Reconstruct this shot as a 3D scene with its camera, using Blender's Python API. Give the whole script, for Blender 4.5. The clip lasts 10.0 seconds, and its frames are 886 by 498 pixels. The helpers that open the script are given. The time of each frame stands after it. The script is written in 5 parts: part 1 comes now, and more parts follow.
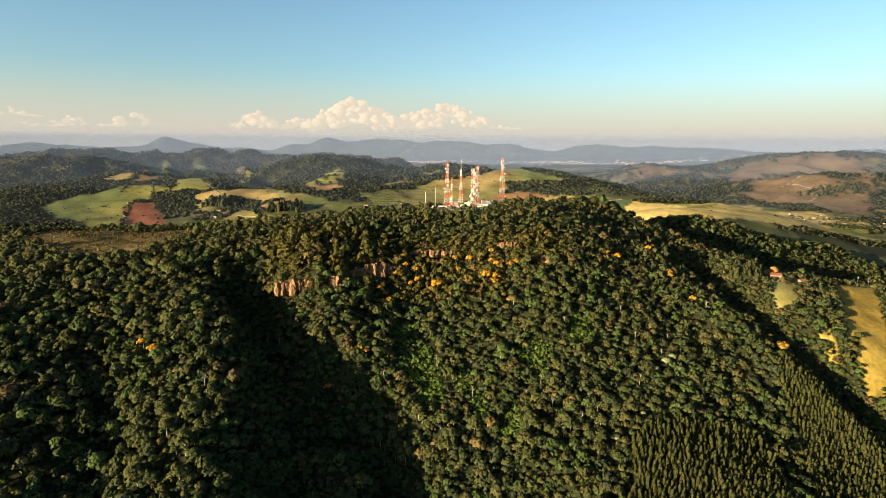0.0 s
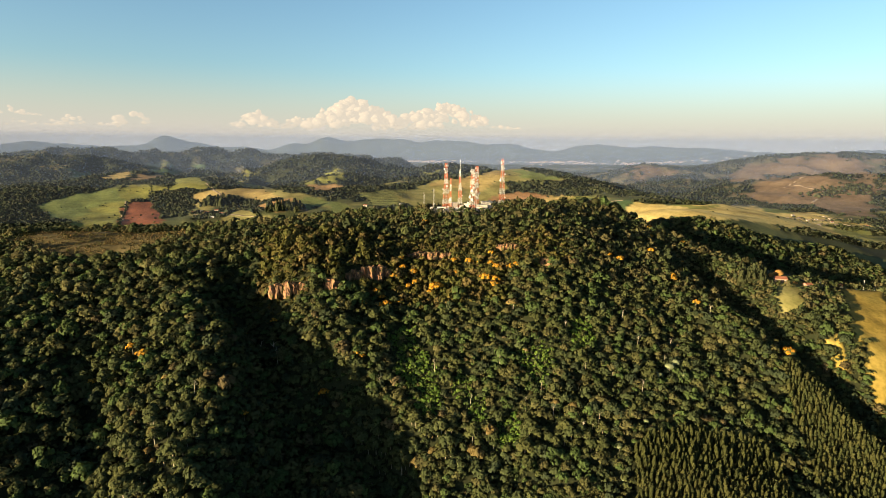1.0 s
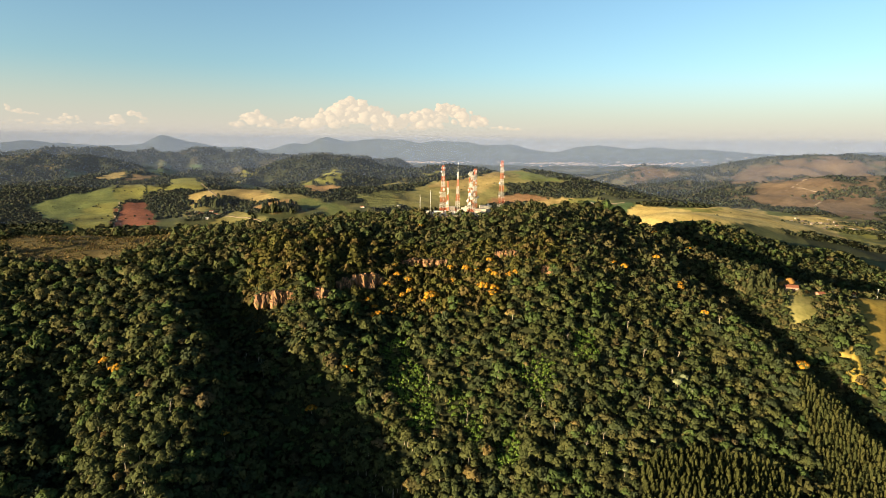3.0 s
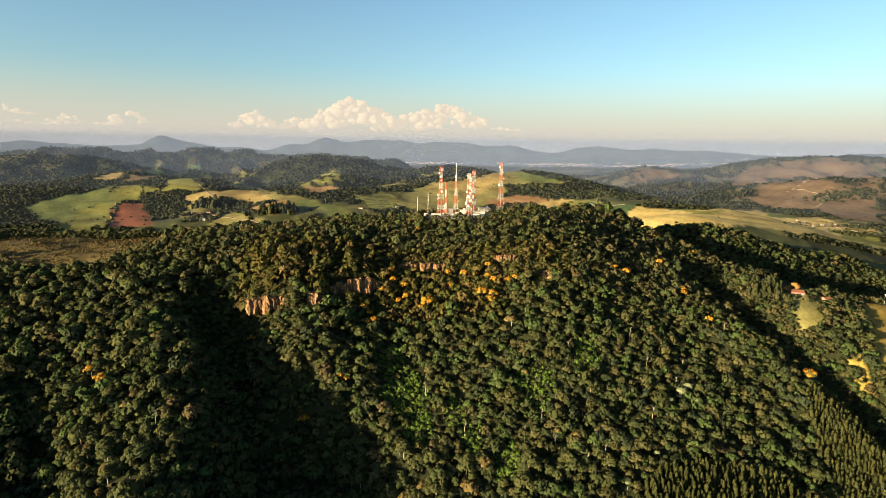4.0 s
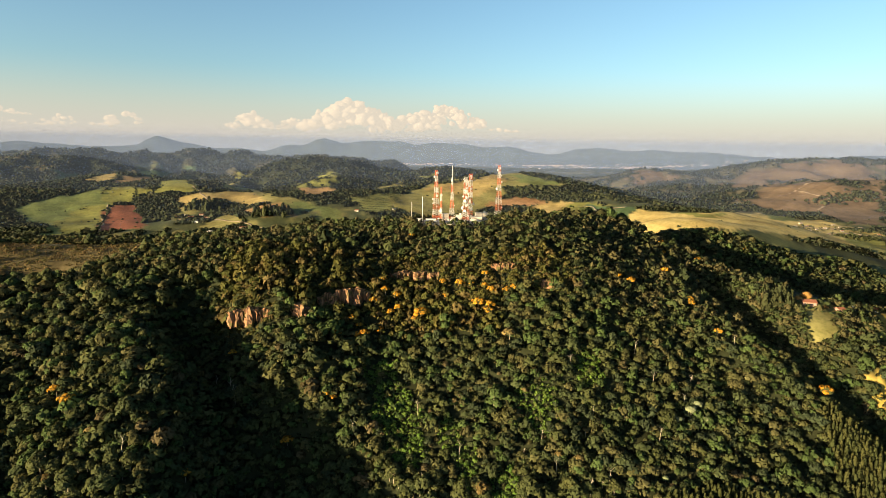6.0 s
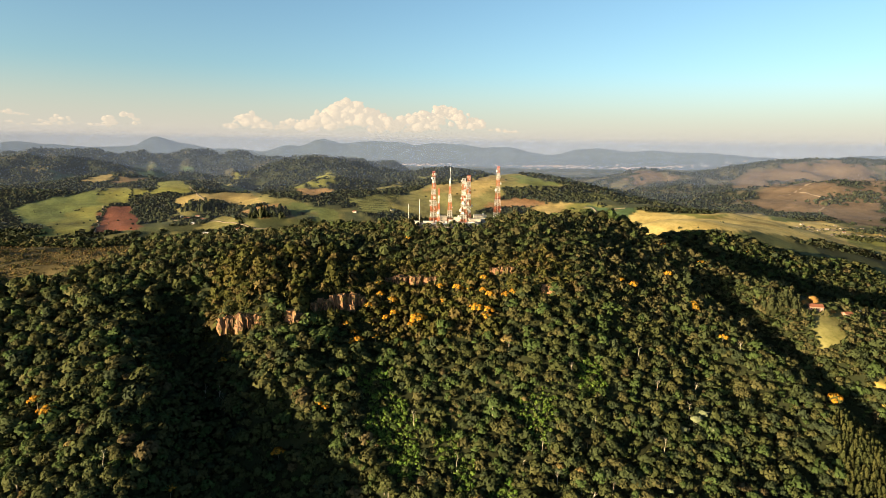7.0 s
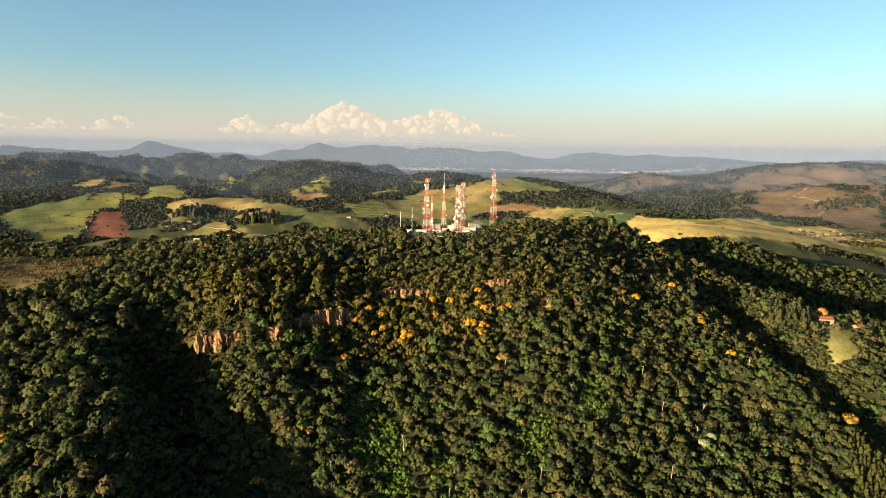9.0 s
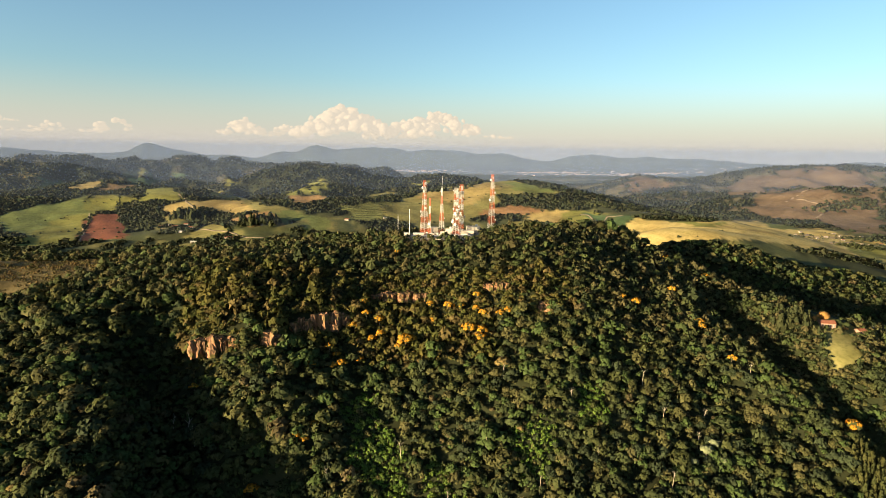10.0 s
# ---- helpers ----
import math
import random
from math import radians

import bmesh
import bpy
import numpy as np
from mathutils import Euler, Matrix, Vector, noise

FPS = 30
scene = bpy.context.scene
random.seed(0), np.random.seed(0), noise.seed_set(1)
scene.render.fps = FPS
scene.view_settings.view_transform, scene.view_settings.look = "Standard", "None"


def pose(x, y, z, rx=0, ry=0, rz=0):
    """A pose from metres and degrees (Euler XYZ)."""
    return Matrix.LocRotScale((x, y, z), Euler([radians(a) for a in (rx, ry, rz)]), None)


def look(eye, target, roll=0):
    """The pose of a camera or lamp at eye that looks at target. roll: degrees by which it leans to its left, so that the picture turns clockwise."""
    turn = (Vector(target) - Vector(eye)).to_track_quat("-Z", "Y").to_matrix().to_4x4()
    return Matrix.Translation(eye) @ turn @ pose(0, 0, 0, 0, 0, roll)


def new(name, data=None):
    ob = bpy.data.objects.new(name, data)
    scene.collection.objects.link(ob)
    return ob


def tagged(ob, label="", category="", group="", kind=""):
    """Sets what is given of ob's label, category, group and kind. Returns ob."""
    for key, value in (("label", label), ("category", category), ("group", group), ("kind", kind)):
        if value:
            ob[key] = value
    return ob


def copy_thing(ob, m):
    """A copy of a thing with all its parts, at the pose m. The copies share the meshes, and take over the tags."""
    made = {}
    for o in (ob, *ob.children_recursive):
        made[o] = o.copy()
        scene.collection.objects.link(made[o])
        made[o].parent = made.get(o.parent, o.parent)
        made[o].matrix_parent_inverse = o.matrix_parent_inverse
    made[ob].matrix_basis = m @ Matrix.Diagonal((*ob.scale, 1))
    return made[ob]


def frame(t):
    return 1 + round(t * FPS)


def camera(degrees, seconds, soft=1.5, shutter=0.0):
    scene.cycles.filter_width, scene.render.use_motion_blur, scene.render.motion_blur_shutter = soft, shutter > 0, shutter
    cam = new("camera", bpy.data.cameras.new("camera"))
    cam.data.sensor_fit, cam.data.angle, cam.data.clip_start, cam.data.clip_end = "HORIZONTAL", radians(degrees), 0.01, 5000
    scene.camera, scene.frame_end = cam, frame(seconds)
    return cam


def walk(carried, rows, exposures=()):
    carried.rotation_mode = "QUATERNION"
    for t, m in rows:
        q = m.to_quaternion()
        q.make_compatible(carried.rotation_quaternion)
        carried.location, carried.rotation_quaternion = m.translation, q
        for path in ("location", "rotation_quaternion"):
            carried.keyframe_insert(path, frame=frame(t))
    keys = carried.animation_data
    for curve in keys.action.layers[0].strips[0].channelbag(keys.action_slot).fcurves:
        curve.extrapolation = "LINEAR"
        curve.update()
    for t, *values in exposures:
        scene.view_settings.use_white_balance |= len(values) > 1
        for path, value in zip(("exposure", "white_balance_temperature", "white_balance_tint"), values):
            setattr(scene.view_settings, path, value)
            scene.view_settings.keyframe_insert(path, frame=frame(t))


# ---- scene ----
cam = camera(78.7, 10.0, soft=0.75)
METRES, EYE, TILT, LEAN, TURN = 110.0, 200.0, -10.8, -0.3, 0.0
ROWS = [
    (0.0, 0.0, 0.0, 0.0, 0.0, 0.0, -0.0),
    (0.5, 0.0067, 0.0468, 0.01, 0.0, -0.03, -0.08),
    (1.0, 0.0138, 0.0951, 0.0211, 0.01, -0.03, -0.15),
    (1.5, 0.0204, 0.1449, 0.033, 0.02, -0.03, -0.22),
    (2.0, 0.0275, 0.1953, 0.0453, 0.01, -0.01, -0.28),
    (2.5, 0.0343, 0.2467, 0.0577, -0.01, 0.0, -0.31),
    (4.0, 0.0551, 0.4038, 0.0945, -0.09, 0.09, -0.42),
    (4.5, 0.0629, 0.457, 0.1073, -0.13, 0.12, -0.45),
    (5.0, 0.0704, 0.5108, 0.1205, -0.15, 0.13, -0.48),
    (5.5, 0.0778, 0.5648, 0.1332, -0.19, 0.16, -0.49),
    (7.0, 0.0995, 0.7271, 0.1695, -0.31, 0.24, -0.46),
    (7.5, 0.1074, 0.7814, 0.1818, -0.35, 0.26, -0.44),
    (8.0, 0.1156, 0.8344, 0.1978, -0.43, 0.46, -0.44),
    (8.5, 0.1234, 0.8801, 0.2104, -0.55, 0.56, -0.41),
    (9.0, 0.1282, 0.9175, 0.22, -0.63, 0.64, -0.4),
    (9.5, 0.1317, 0.945, 0.2262, -0.72, 0.75, -0.39),
    (10.0, 0.1338, 0.9638, 0.2294, -0.79, 0.87, -0.38),
]
walk(cam, [(t, pose(0, 0, EYE, TILT, LEAN, TURN) @ pose(METRES * x, METRES * y, METRES * z, 90 + pitch, roll, yaw)) for t, x, y, z, yaw, pitch, roll in ROWS], exposures=((0.0, 2.1, 6400.0, -0.5), (10.0, 2.1, 6400.0, -0.5)))


# ---- sun, sky, exposure ----
SUN_AZ, SUN_EL = 233.0, 10.8
world = bpy.data.worlds.new("sky")
scene.world = world
world.use_nodes = True
wn, wl = world.node_tree.nodes, world.node_tree.links
wn.clear()
sky = wn.new("ShaderNodeTexSky")
sky.sky_type = "NISHITA"
sky.sun_disc = False
sky.sun_elevation = radians(SUN_EL)
sky.sun_rotation = radians(SUN_AZ)
sky.altitude = 200
sky.air_density, sky.dust_density, sky.ozone_density = 1.0, 1.5, 2.3
wbg = wn.new("ShaderNodeBackground")
wbg.inputs["Strength"].default_value = 0.052
wout = wn.new("ShaderNodeOutputWorld")
wl.new(sky.outputs[0], wbg.inputs["Color"])
wl.new(wbg.outputs[0], wout.inputs["Surface"])
sun_data = bpy.data.lights.new("sun", "SUN")
sun_data.energy, sun_data.angle, sun_data.color = 5.0, radians(0.55), (1.0, 0.75, 0.46)
sun = new("sun", sun_data)
az, el = radians(SUN_AZ), radians(SUN_EL)
to_sun = Vector((math.sin(az) * math.cos(el), math.cos(az) * math.cos(el), math.sin(el)))
sun.matrix_world = look(to_sun * 900 + Vector((0, 400, 100)), (0, 400, 100))


# ---- materials ----
def mat(name, rough=0.8, metal=0.0, spec=0.3):
    m = bpy.data.materials.new(name)
    m.use_nodes = True
    n, l = m.node_tree.nodes, m.node_tree.links
    b = n["Principled BSDF"]
    b.inputs["Roughness"].default_value = rough
    b.inputs["Metallic"].default_value = metal
    b.inputs["Specular IOR Level"].default_value = spec
    return m, n, l, b


def mix(n, l, a, b, fac, kind="MIX"):
    """A colour mix node; a, b: colours or sockets; fac: number or socket."""
    k = n.new("ShaderNodeMix")
    k.data_type, k.blend_type = "RGBA", kind
    for sock, v in ((k.inputs[0], fac), (k.inputs[6], a), (k.inputs[7], b)):
        if hasattr(v, "links"):
            l.new(v, sock)
        else:
            sock.default_value = v if isinstance(v, (int, float)) else (*v, 1.0)[:4]
    return k.outputs[2]


def noise_fac(n, l, scale, lo=0.35, hi=0.65, detail=4.0):
    tc = n.new("ShaderNodeTexCoord")
    tx = n.new("ShaderNodeTexNoise")
    tx.inputs["Scale"].default_value, tx.inputs["Detail"].default_value = scale, detail
    l.new(tc.outputs["Object"], tx.inputs["Vector"])
    r = n.new("ShaderNodeMapRange")
    r.inputs[1].default_value, r.inputs[2].default_value = lo, hi
    l.new(tx.outputs[0], r.inputs[0])
    return r.outputs[0]


def surface(name, c1, c2, scale, rough=0.8, metal=0.0, spec=0.3, bump=0.0, fine=None):
    """Two colours in broad patches, a finer grain over them, and a little relief."""
    m, n, l, b = mat(name, rough, metal, spec)
    col = mix(n, l, c1, c2, noise_fac(n, l, scale))
    col = mix(n, l, col, tuple(v * 0.6 for v in c1), noise_fac(n, l, fine or scale * 7, 0.45, 0.9))
    l.new(col, b.inputs["Base Color"])
    if bump:
        bp = n.new("ShaderNodeBump")
        bp.inputs["Strength"].default_value = bump
        l.new(noise_fac(n, l, scale * 4, 0.2, 0.8), bp.inputs["Height"])
        l.new(bp.outputs[0], b.inputs["Normal"])
    return m


def leaf_material(name, use_object=False, c1=(0.035, 0.044, 0.017), c2=(0.062, 0.064, 0.022)):
    """Foliage; the tint is a leaf colour with core shade mixed in, kept with each tree's mesh, or a leaf colour drawn
    per tree.
    """
    m, n, l, b = mat(name, 0.75, 0.0, 0.06)
    if use_object:
        oi = n.new("ShaderNodeObjectInfo")
        col = mix(n, l, c1, c2, oi.outputs["Random"])
    else:
        at = n.new("ShaderNodeAttribute")
        at.attribute_name = "leaf_tint_core_shade"
        col = at.outputs["Color"]
    gi = n.new("ShaderNodeNewGeometry")
    mr = n.new("ShaderNodeMapRange")
    mr.inputs[3].default_value, mr.inputs[4].default_value = 0.86, 1.16
    l.new(gi.outputs["Random Per Island"], mr.inputs[0])
    vm = n.new("ShaderNodeVectorMath")
    vm.operation = "SCALE"
    l.new(col, vm.inputs[0])
    l.new(mr.outputs[0], vm.inputs["Scale"])
    l.new(vm.outputs[0], b.inputs["Base Color"])
    an, vt = n.new("ShaderNodeAttribute"), n.new("ShaderNodeVectorTransform")
    an.attribute_name = "leaf_normal"
    vt.vector_type, vt.convert_from, vt.convert_to = "NORMAL", "OBJECT", "WORLD"
    l.new(an.outputs["Vector"], vt.inputs[0])
    l.new(vt.outputs[0], b.inputs["Normal"])
    tr = n.new("ShaderNodeBsdfTranslucent")
    l.new(vt.outputs[0], tr.inputs["Normal"])
    l.new(vm.outputs[0], tr.inputs["Color"])
    mx = n.new("ShaderNodeMixShader")
    mx.inputs[0].default_value = 0.22
    l.new(b.outputs[0], mx.inputs[1])
    l.new(tr.outputs[0], mx.inputs[2])
    l.new(mx.outputs[0], n["Material Output"].inputs["Surface"])
    return m


LEAF = leaf_material("foliage")
LEAF_OWN = leaf_material("foliage_of_single_trees", True)
LEAF_YELLOW = leaf_material("yellow_blossom", True, (0.32, 0.150, 0.014), (0.39, 0.195, 0.02))
LEAF_PALE = leaf_material("silvery_foliage", True, (0.135, 0.15, 0.075), (0.165, 0.175, 0.095))
LEAF_GOLD = leaf_material("golden_thin_foliage", True, (0.155, 0.112, 0.040), (0.175, 0.13, 0.05))
LEAF_DRY = leaf_material("brownish_foliage", True, (0.102, 0.072, 0.025), (0.136, 0.102, 0.038))
LEAF_RUST = leaf_material("rusty_foliage", True, (0.221, 0.111, 0.030), (0.272, 0.145, 0.043))
LEAF_EUC = leaf_material("plantation_foliage", True, (0.034, 0.037, 0.012), (0.047, 0.049, 0.015))
BARK = surface("bark", (0.20, 0.16, 0.11), (0.30, 0.26, 0.20), 0.8, 0.9, bump=0.3)
BARK_PALE = surface("pale_bark", (0.27, 0.22, 0.16), (0.36, 0.31, 0.25), 0.9, 0.85, bump=0.2)
ROCK, rn, rl, rb = mat("sandstone", 0.92, 0.0, 0.2)
rtc, rmp, rtx = rn.new("ShaderNodeTexCoord"), rn.new("ShaderNodeMapping"), rn.new("ShaderNodeTexNoise")
rmp.inputs["Scale"].default_value = (0.9, 0.9, 0.13)
rl.new(rtc.outputs["Object"], rmp.inputs[0])
rl.new(rmp.outputs[0], rtx.inputs["Vector"])
rtx.inputs["Scale"].default_value, rtx.inputs["Detail"].default_value = 0.8, 6.0
rmr = rn.new("ShaderNodeMapRange")
rmr.inputs[1].default_value, rmr.inputs[2].default_value = 0.47, 0.56
rl.new(rtx.outputs[0], rmr.inputs[0])
rc = mix(rn, rl, (0.25, 0.128, 0.066), (0.065, 0.038, 0.022), rmr.outputs[0])
rc = mix(rn, rl, rc, (0.165, 0.095, 0.052), noise_fac(rn, rl, 0.35, 0.5, 0.75))
rc = mix(rn, rl, rc, (0.072, 0.062, 0.018), noise_fac(rn, rl, 0.22, 0.50, 0.60, 5))
rl.new(rc, rb.inputs["Base Color"])
rbp = rn.new("ShaderNodeBump")
rbp.inputs["Strength"].default_value, rbp.inputs["Distance"].default_value = 0.9, 0.5
rl.new(rtx.outputs[0], rbp.inputs["Height"])
rl.new(rbp.outputs[0], rb.inputs["Normal"])
RED = surface("red_paint", (0.40, 0.085, 0.035), (0.34, 0.10, 0.05), 0.5, 0.45, 0.0, 0.4)
WHITE = surface("white_paint", (0.46, 0.44, 0.41), (0.38, 0.35, 0.32), 0.5, 0.45, 0.0, 0.4)
GALV = surface("galvanised_steel", (0.42, 0.42, 0.42), (0.34, 0.34, 0.35), 0.6, 0.45, 0.7)
DISH = surface("dish_shell", (0.50, 0.48, 0.46), (0.44, 0.42, 0.40), 0.6, 0.4)
PLASTER = surface("white_plaster", (0.499, 0.429, 0.351), (0.390, 0.328, 0.265), 0.25, 0.9, bump=0.1)
CONCRETE = surface("concrete", (0.328, 0.304, 0.273), (0.257, 0.242, 0.218), 0.3, 0.9, bump=0.2)
ROOF_RED = surface("clay_tiles", (0.19, 0.066, 0.034), (0.15, 0.055, 0.03), 0.4, 0.85, bump=0.3)
ROOF_GREY = surface("sheet_roof", (0.429, 0.413, 0.390), (0.343, 0.328, 0.312), 0.3, 0.6)
GLASS = surface("dark_window", (0.03, 0.035, 0.04), (0.02, 0.02, 0.03), 0.5, 0.1, 0.0, 0.5)

GROUND, gn, gl, gb = mat("land", 0.95, 0.0, 0.1)
ga = gn.new("ShaderNodeAttribute")
ga.attribute_name = "land_cover"


def worn(fac):
    """Blotches as strong as the land's own unevenness there."""
    k = gn.new("ShaderNodeMath")
    k.operation = "MULTIPLY"
    gl.new(fac, k.inputs[0])
    gl.new(ga.outputs["Alpha"], k.inputs[1])
    return k.outputs[0]


gc = mix(gn, gl, ga.outputs["Color"], (0.58, 0.54, 0.48), worn(noise_fac(gn, gl, 0.014, 0.4, 0.7, 5)), "MULTIPLY")
gc2 = mix(gn, gl, gc, (0.66, 0.68, 0.60), worn(noise_fac(gn, gl, 0.06, 0.42, 0.75, 4)), "MULTIPLY")
gc2 = mix(gn, gl, gc2, (0.72, 0.74, 0.66), worn(noise_fac(gn, gl, 0.3, 0.45, 0.7, 3)), "MULTIPLY")
gl.new(gc2, gb.inputs["Base Color"])
gbp = gn.new("ShaderNodeBump")
gbp.inputs["Strength"].default_value, gbp.inputs["Distance"].default_value = 0.35, 1.5
gl.new(noise_fac(gn, gl, 0.12, 0.2, 0.8, 6), gbp.inputs["Height"])
gl.new(gbp.outputs[0], gb.inputs["Normal"])


# ---- the lie of the land ----
SWELLS = (                            # swells and hollows of the mountain, west to east, south to north
    (10, 12, 18, 3, -25, -25, -5, -9, -2, 2, 0),
    (36, 35, 9, 49, -22, 20, 16, -14, -1, 5, 2),
    (25, 43, 23, 54, 5, 11, 7, 13, 9, 9, 20),
    (8, 4, 11, 18, -8, 27, -11, 21, 9, 29, 10),
    (28, -2, 3, -3, 6, 17, 8, -2, 15, 21, 24),
    (-4, 5, 0, 13, -2, 14, 18, 29, 24, 42, 27),
    (15, -4, -6, -11, 3, -15, 20, 25, 31, 22, 38),
    (9, 9, 0, 10, 23, 22, 20, 50, 65, 27, 45),
)
HILLS = (                             # x, y, rise, half width, half depth
    (-1892, 2400, 53, 250, 300),
    (-1786, 2614, 65, 300, 250),
    (-1597, 2800, 36, 280, 250),
    (-1320, 3100, 90, 300, 250),
    (-939, 3000, 62, 250, 250),
    (-539, 2700, 123, 220, 220),
    (-238, 2863, 72, 100, 150),
    (39, 2350, 112, 260, 140),
    (-1064, 1750, 36, 260, 180),
    (-1120, 2100, 61, 220, 120),
    (-663, 1750, 45, 190, 150),
    (-454, 2240, 65, 130, 150),
    (-156, 1600, 48, 200, 150),
    (228, 1900, 105, 330, 190),
    (382, 1700, 35, 220, 170),
    (479, 1450, 44, 150, 150),
    (1098, 2900, 67, 140, 170),
    (1890, 2780, 106, 330, 240),
    (2420, 2700, 62, 330, 260),
    (1560, 2960, 36, 180, 200),
    (1420, 2040, 70, 190, 170),
    (1790, 2080, 68, 260, 190),
    (1120, 2180, 34, 130, 120),
    (412, 1030, 84, 150, 80),
    (-843, 1813, 34, 150, 100),
    (-1127, 1978, 28, 160, 100),
    (-2095, 4104, 36, 62, 110),
    (-962, 4493, 20, 70, 110),
    (580, 4561, 14, 160, 110),
    (640, 1230, 58, 170, 150),
    (1060, 1559, 12, 260, 150),
    (1140, 1420, 2, 200, 150),
    (-1316, 1700, 45, 200, 200),
    (-413, 1500, 40, 150, 150),
    (-2791, 3656, 83, 260, 130),
    (-2511, 3855, 54, 220, 130),
    (-2244, 4016, 54, 130, 130),
    (-2044, 4119, 83, 95, 130),
    (-1871, 4202, 76, 110, 130),
    (-1572, 4323, 65, 150, 130),
    (-1224, 4434, 86, 90, 130),
    (-963, 4498, 115, 120, 130),
    (-672, 4551, 105, 150, 130),
    (-371, 4585, 115, 160, 130),
    (-19, 4600, 112, 150, 130),
    (226, 4594, 62, 110, 130),
    (544, 4568, 93, 200, 130),
    (1169, 4449, 98, 200, 130),
    (1618, 4306, 82, 240, 130),
    (2021, 4133, 70, 240, 130),
    (2373, 3942, 40, 200, 130),
    (2652, 3761, 27, 240, 130),
    (2848, 3616, 64, 260, 130),
)


def ease(v, a, b):
    u = np.clip((v - a) / (b - a), 0, 1)
    return u * u * (3 - 2 * u)


def waves(x, y, size, seed, octaves=4):
    """Cheap smooth noise in -1..1 from crossed sines of many directions."""
    rng = np.random.RandomState(seed)
    out, amp, tot = 0.0, 1.0, 0.0
    for _ in range(octaves):
        for _ in range(3):
            a, ph = rng.uniform(0, math.tau, 2)
            k = math.tau / (size * rng.uniform(0.8, 1.25))
            out = out + amp * np.sin(k * (x * math.cos(a) + y * math.sin(a)) + ph + 1.3 * np.sin(0.6 * k * (y * math.cos(a) - x * math.sin(a)) + 2 * ph))
        tot += amp * 1.6
        amp, size = amp * 0.55, size * 0.47
    return out / tot


GULLIES = (                           # course, depth, half width
    (((-160, 432), (-132, 398), (-108, 355), (-95, 308), (-85, 262)), 56, 29),
    (((258, 556), (276, 505), (298, 458), (322, 415), (350, 365)), 24, 22),
    (((285, 690), (335, 662), (420, 672), (520, 700), (620, 735)), 80, 50),
    (((-84, 366), (-64, 358), (-46, 348), (-33, 330), (-26, 305), (-24, 275)), 44, 23),
    (((325, 615), (380, 596), (440, 594), (540, 640)), 36, 30),
    (((300, 755), (400, 790), (560, 805)), 9, 55),
    (((290, 634), (270, 650)), 16, 24),
    (((-238, 352), (-214, 318), (-196, 286), (-186, 262)), 11, 15),
)
SPURS = (                             # course, rise, half width
    (((-185, 425), (-158, 385), (-140, 350), (-128, 305), (-120, 262)), 6, 18),
    (((62, 350), (68, 395), (84, 432)), 9, 30),
    (((218, 690), (242, 672)), 6, 20),
    (((4, 345), (12, 385), (22, 430)), 9, 34),
    (((205, 515), (228, 470), (255, 440), (275, 405), (300, 360)), 7, 18),
)


def off_line(x, y, pts):
    """Distance from a course given by its corners."""
    best = np.full(np.shape(x), 1e9)
    for (ax, ay), (bx, by) in zip(pts, pts[1:]):
        u = np.clip(((x - ax) * (bx - ax) + (y - ay) * (by - ay)) / ((bx - ax) ** 2 + (by - ay) ** 2), 0, 1)
        best = np.minimum(best, np.hypot(x - ax - u * (bx - ax), y - ay - u * (by - ay)))
    return best


def land_height(x, y):
    x, y = np.asarray(x, float), np.asarray(y, float)
    lx = np.where(x < -60, (x + 60) / 620, (x + 60) / 460)
    z = -45 + 150 * np.exp(-np.abs(lx) ** 3) * np.exp(-np.abs((y - 600) / 190) ** 3)
    for pts, deep, wide in GULLIES:
        z = z - deep * np.exp(-(off_line(x, y, pts) / wide) ** 2)
    for pts, rise, wide in SPURS:
        z = z + rise * np.exp(-(off_line(x, y, pts) / wide) ** 2)
    for j, row in enumerate(SWELLS):
        for i, a in enumerate(row):
            z = z + a * np.exp(-((x + 440 - 100 * i - (50 if j % 2 else 0)) ** 2 + (y - 205 - 90 * j) ** 2) / (2 * 68.0 ** 2))
    r = np.hypot(x, y)
    z = z + 45 * ease(r, 850, 1300) + 125 * np.clip((r - 2300) / 2500, 0, 1.05) ** 1.2
    for cx, cy, a, sx, sy in HILLS:
        z = z + a * np.exp(-((x - cx) / sx) ** 2 / 2 - ((y - cy) / sy) ** 2 / 2)
    far = ease(r, 1000, 1600)
    crag = 1 - 2 * np.abs(waves(x, y, 520, 3))
    z = z + far * (1 - ease(r, 3600, 4300)) * ((4 + 18 * ease(y, 1950, 2400) * ease(-x, 100, 500) + 8 * ease(y, 1900, 2300) * ease(x, 500, 900)) * (crag - 0.35) + (1.2 + 2.8 * ease(r, 2000, 2500)) * waves(x, y, 190, 4)) + ease(r, 3900, 4300) * (8 * (0.3 - np.abs(waves(x, y, 520, 6))) + 9 * (0.3 - np.abs(waves(x, y, 230, 8))) + 2.5 * waves(x, y, 110, 7)) + (1 - far) * ease(r, 200, 400) * 1.5 * waves(x, y, 60, 5)
    for cx, cy, wide, tall, skew in CLIFFS:
        v = y - cy - skew * (x - cx)
        z = z + 0.36 * tall * np.tanh(v / 2.2) * np.exp(-((x - cx) / (0.62 * wide)) ** 4) * np.exp(-(v / 24) ** 2)
    pad = 1 - ease(np.hypot((x - 20) / 46, (y - 584) / 31), 0.8, 1.35)
    return z * (1 - pad) + PAD_Z * pad


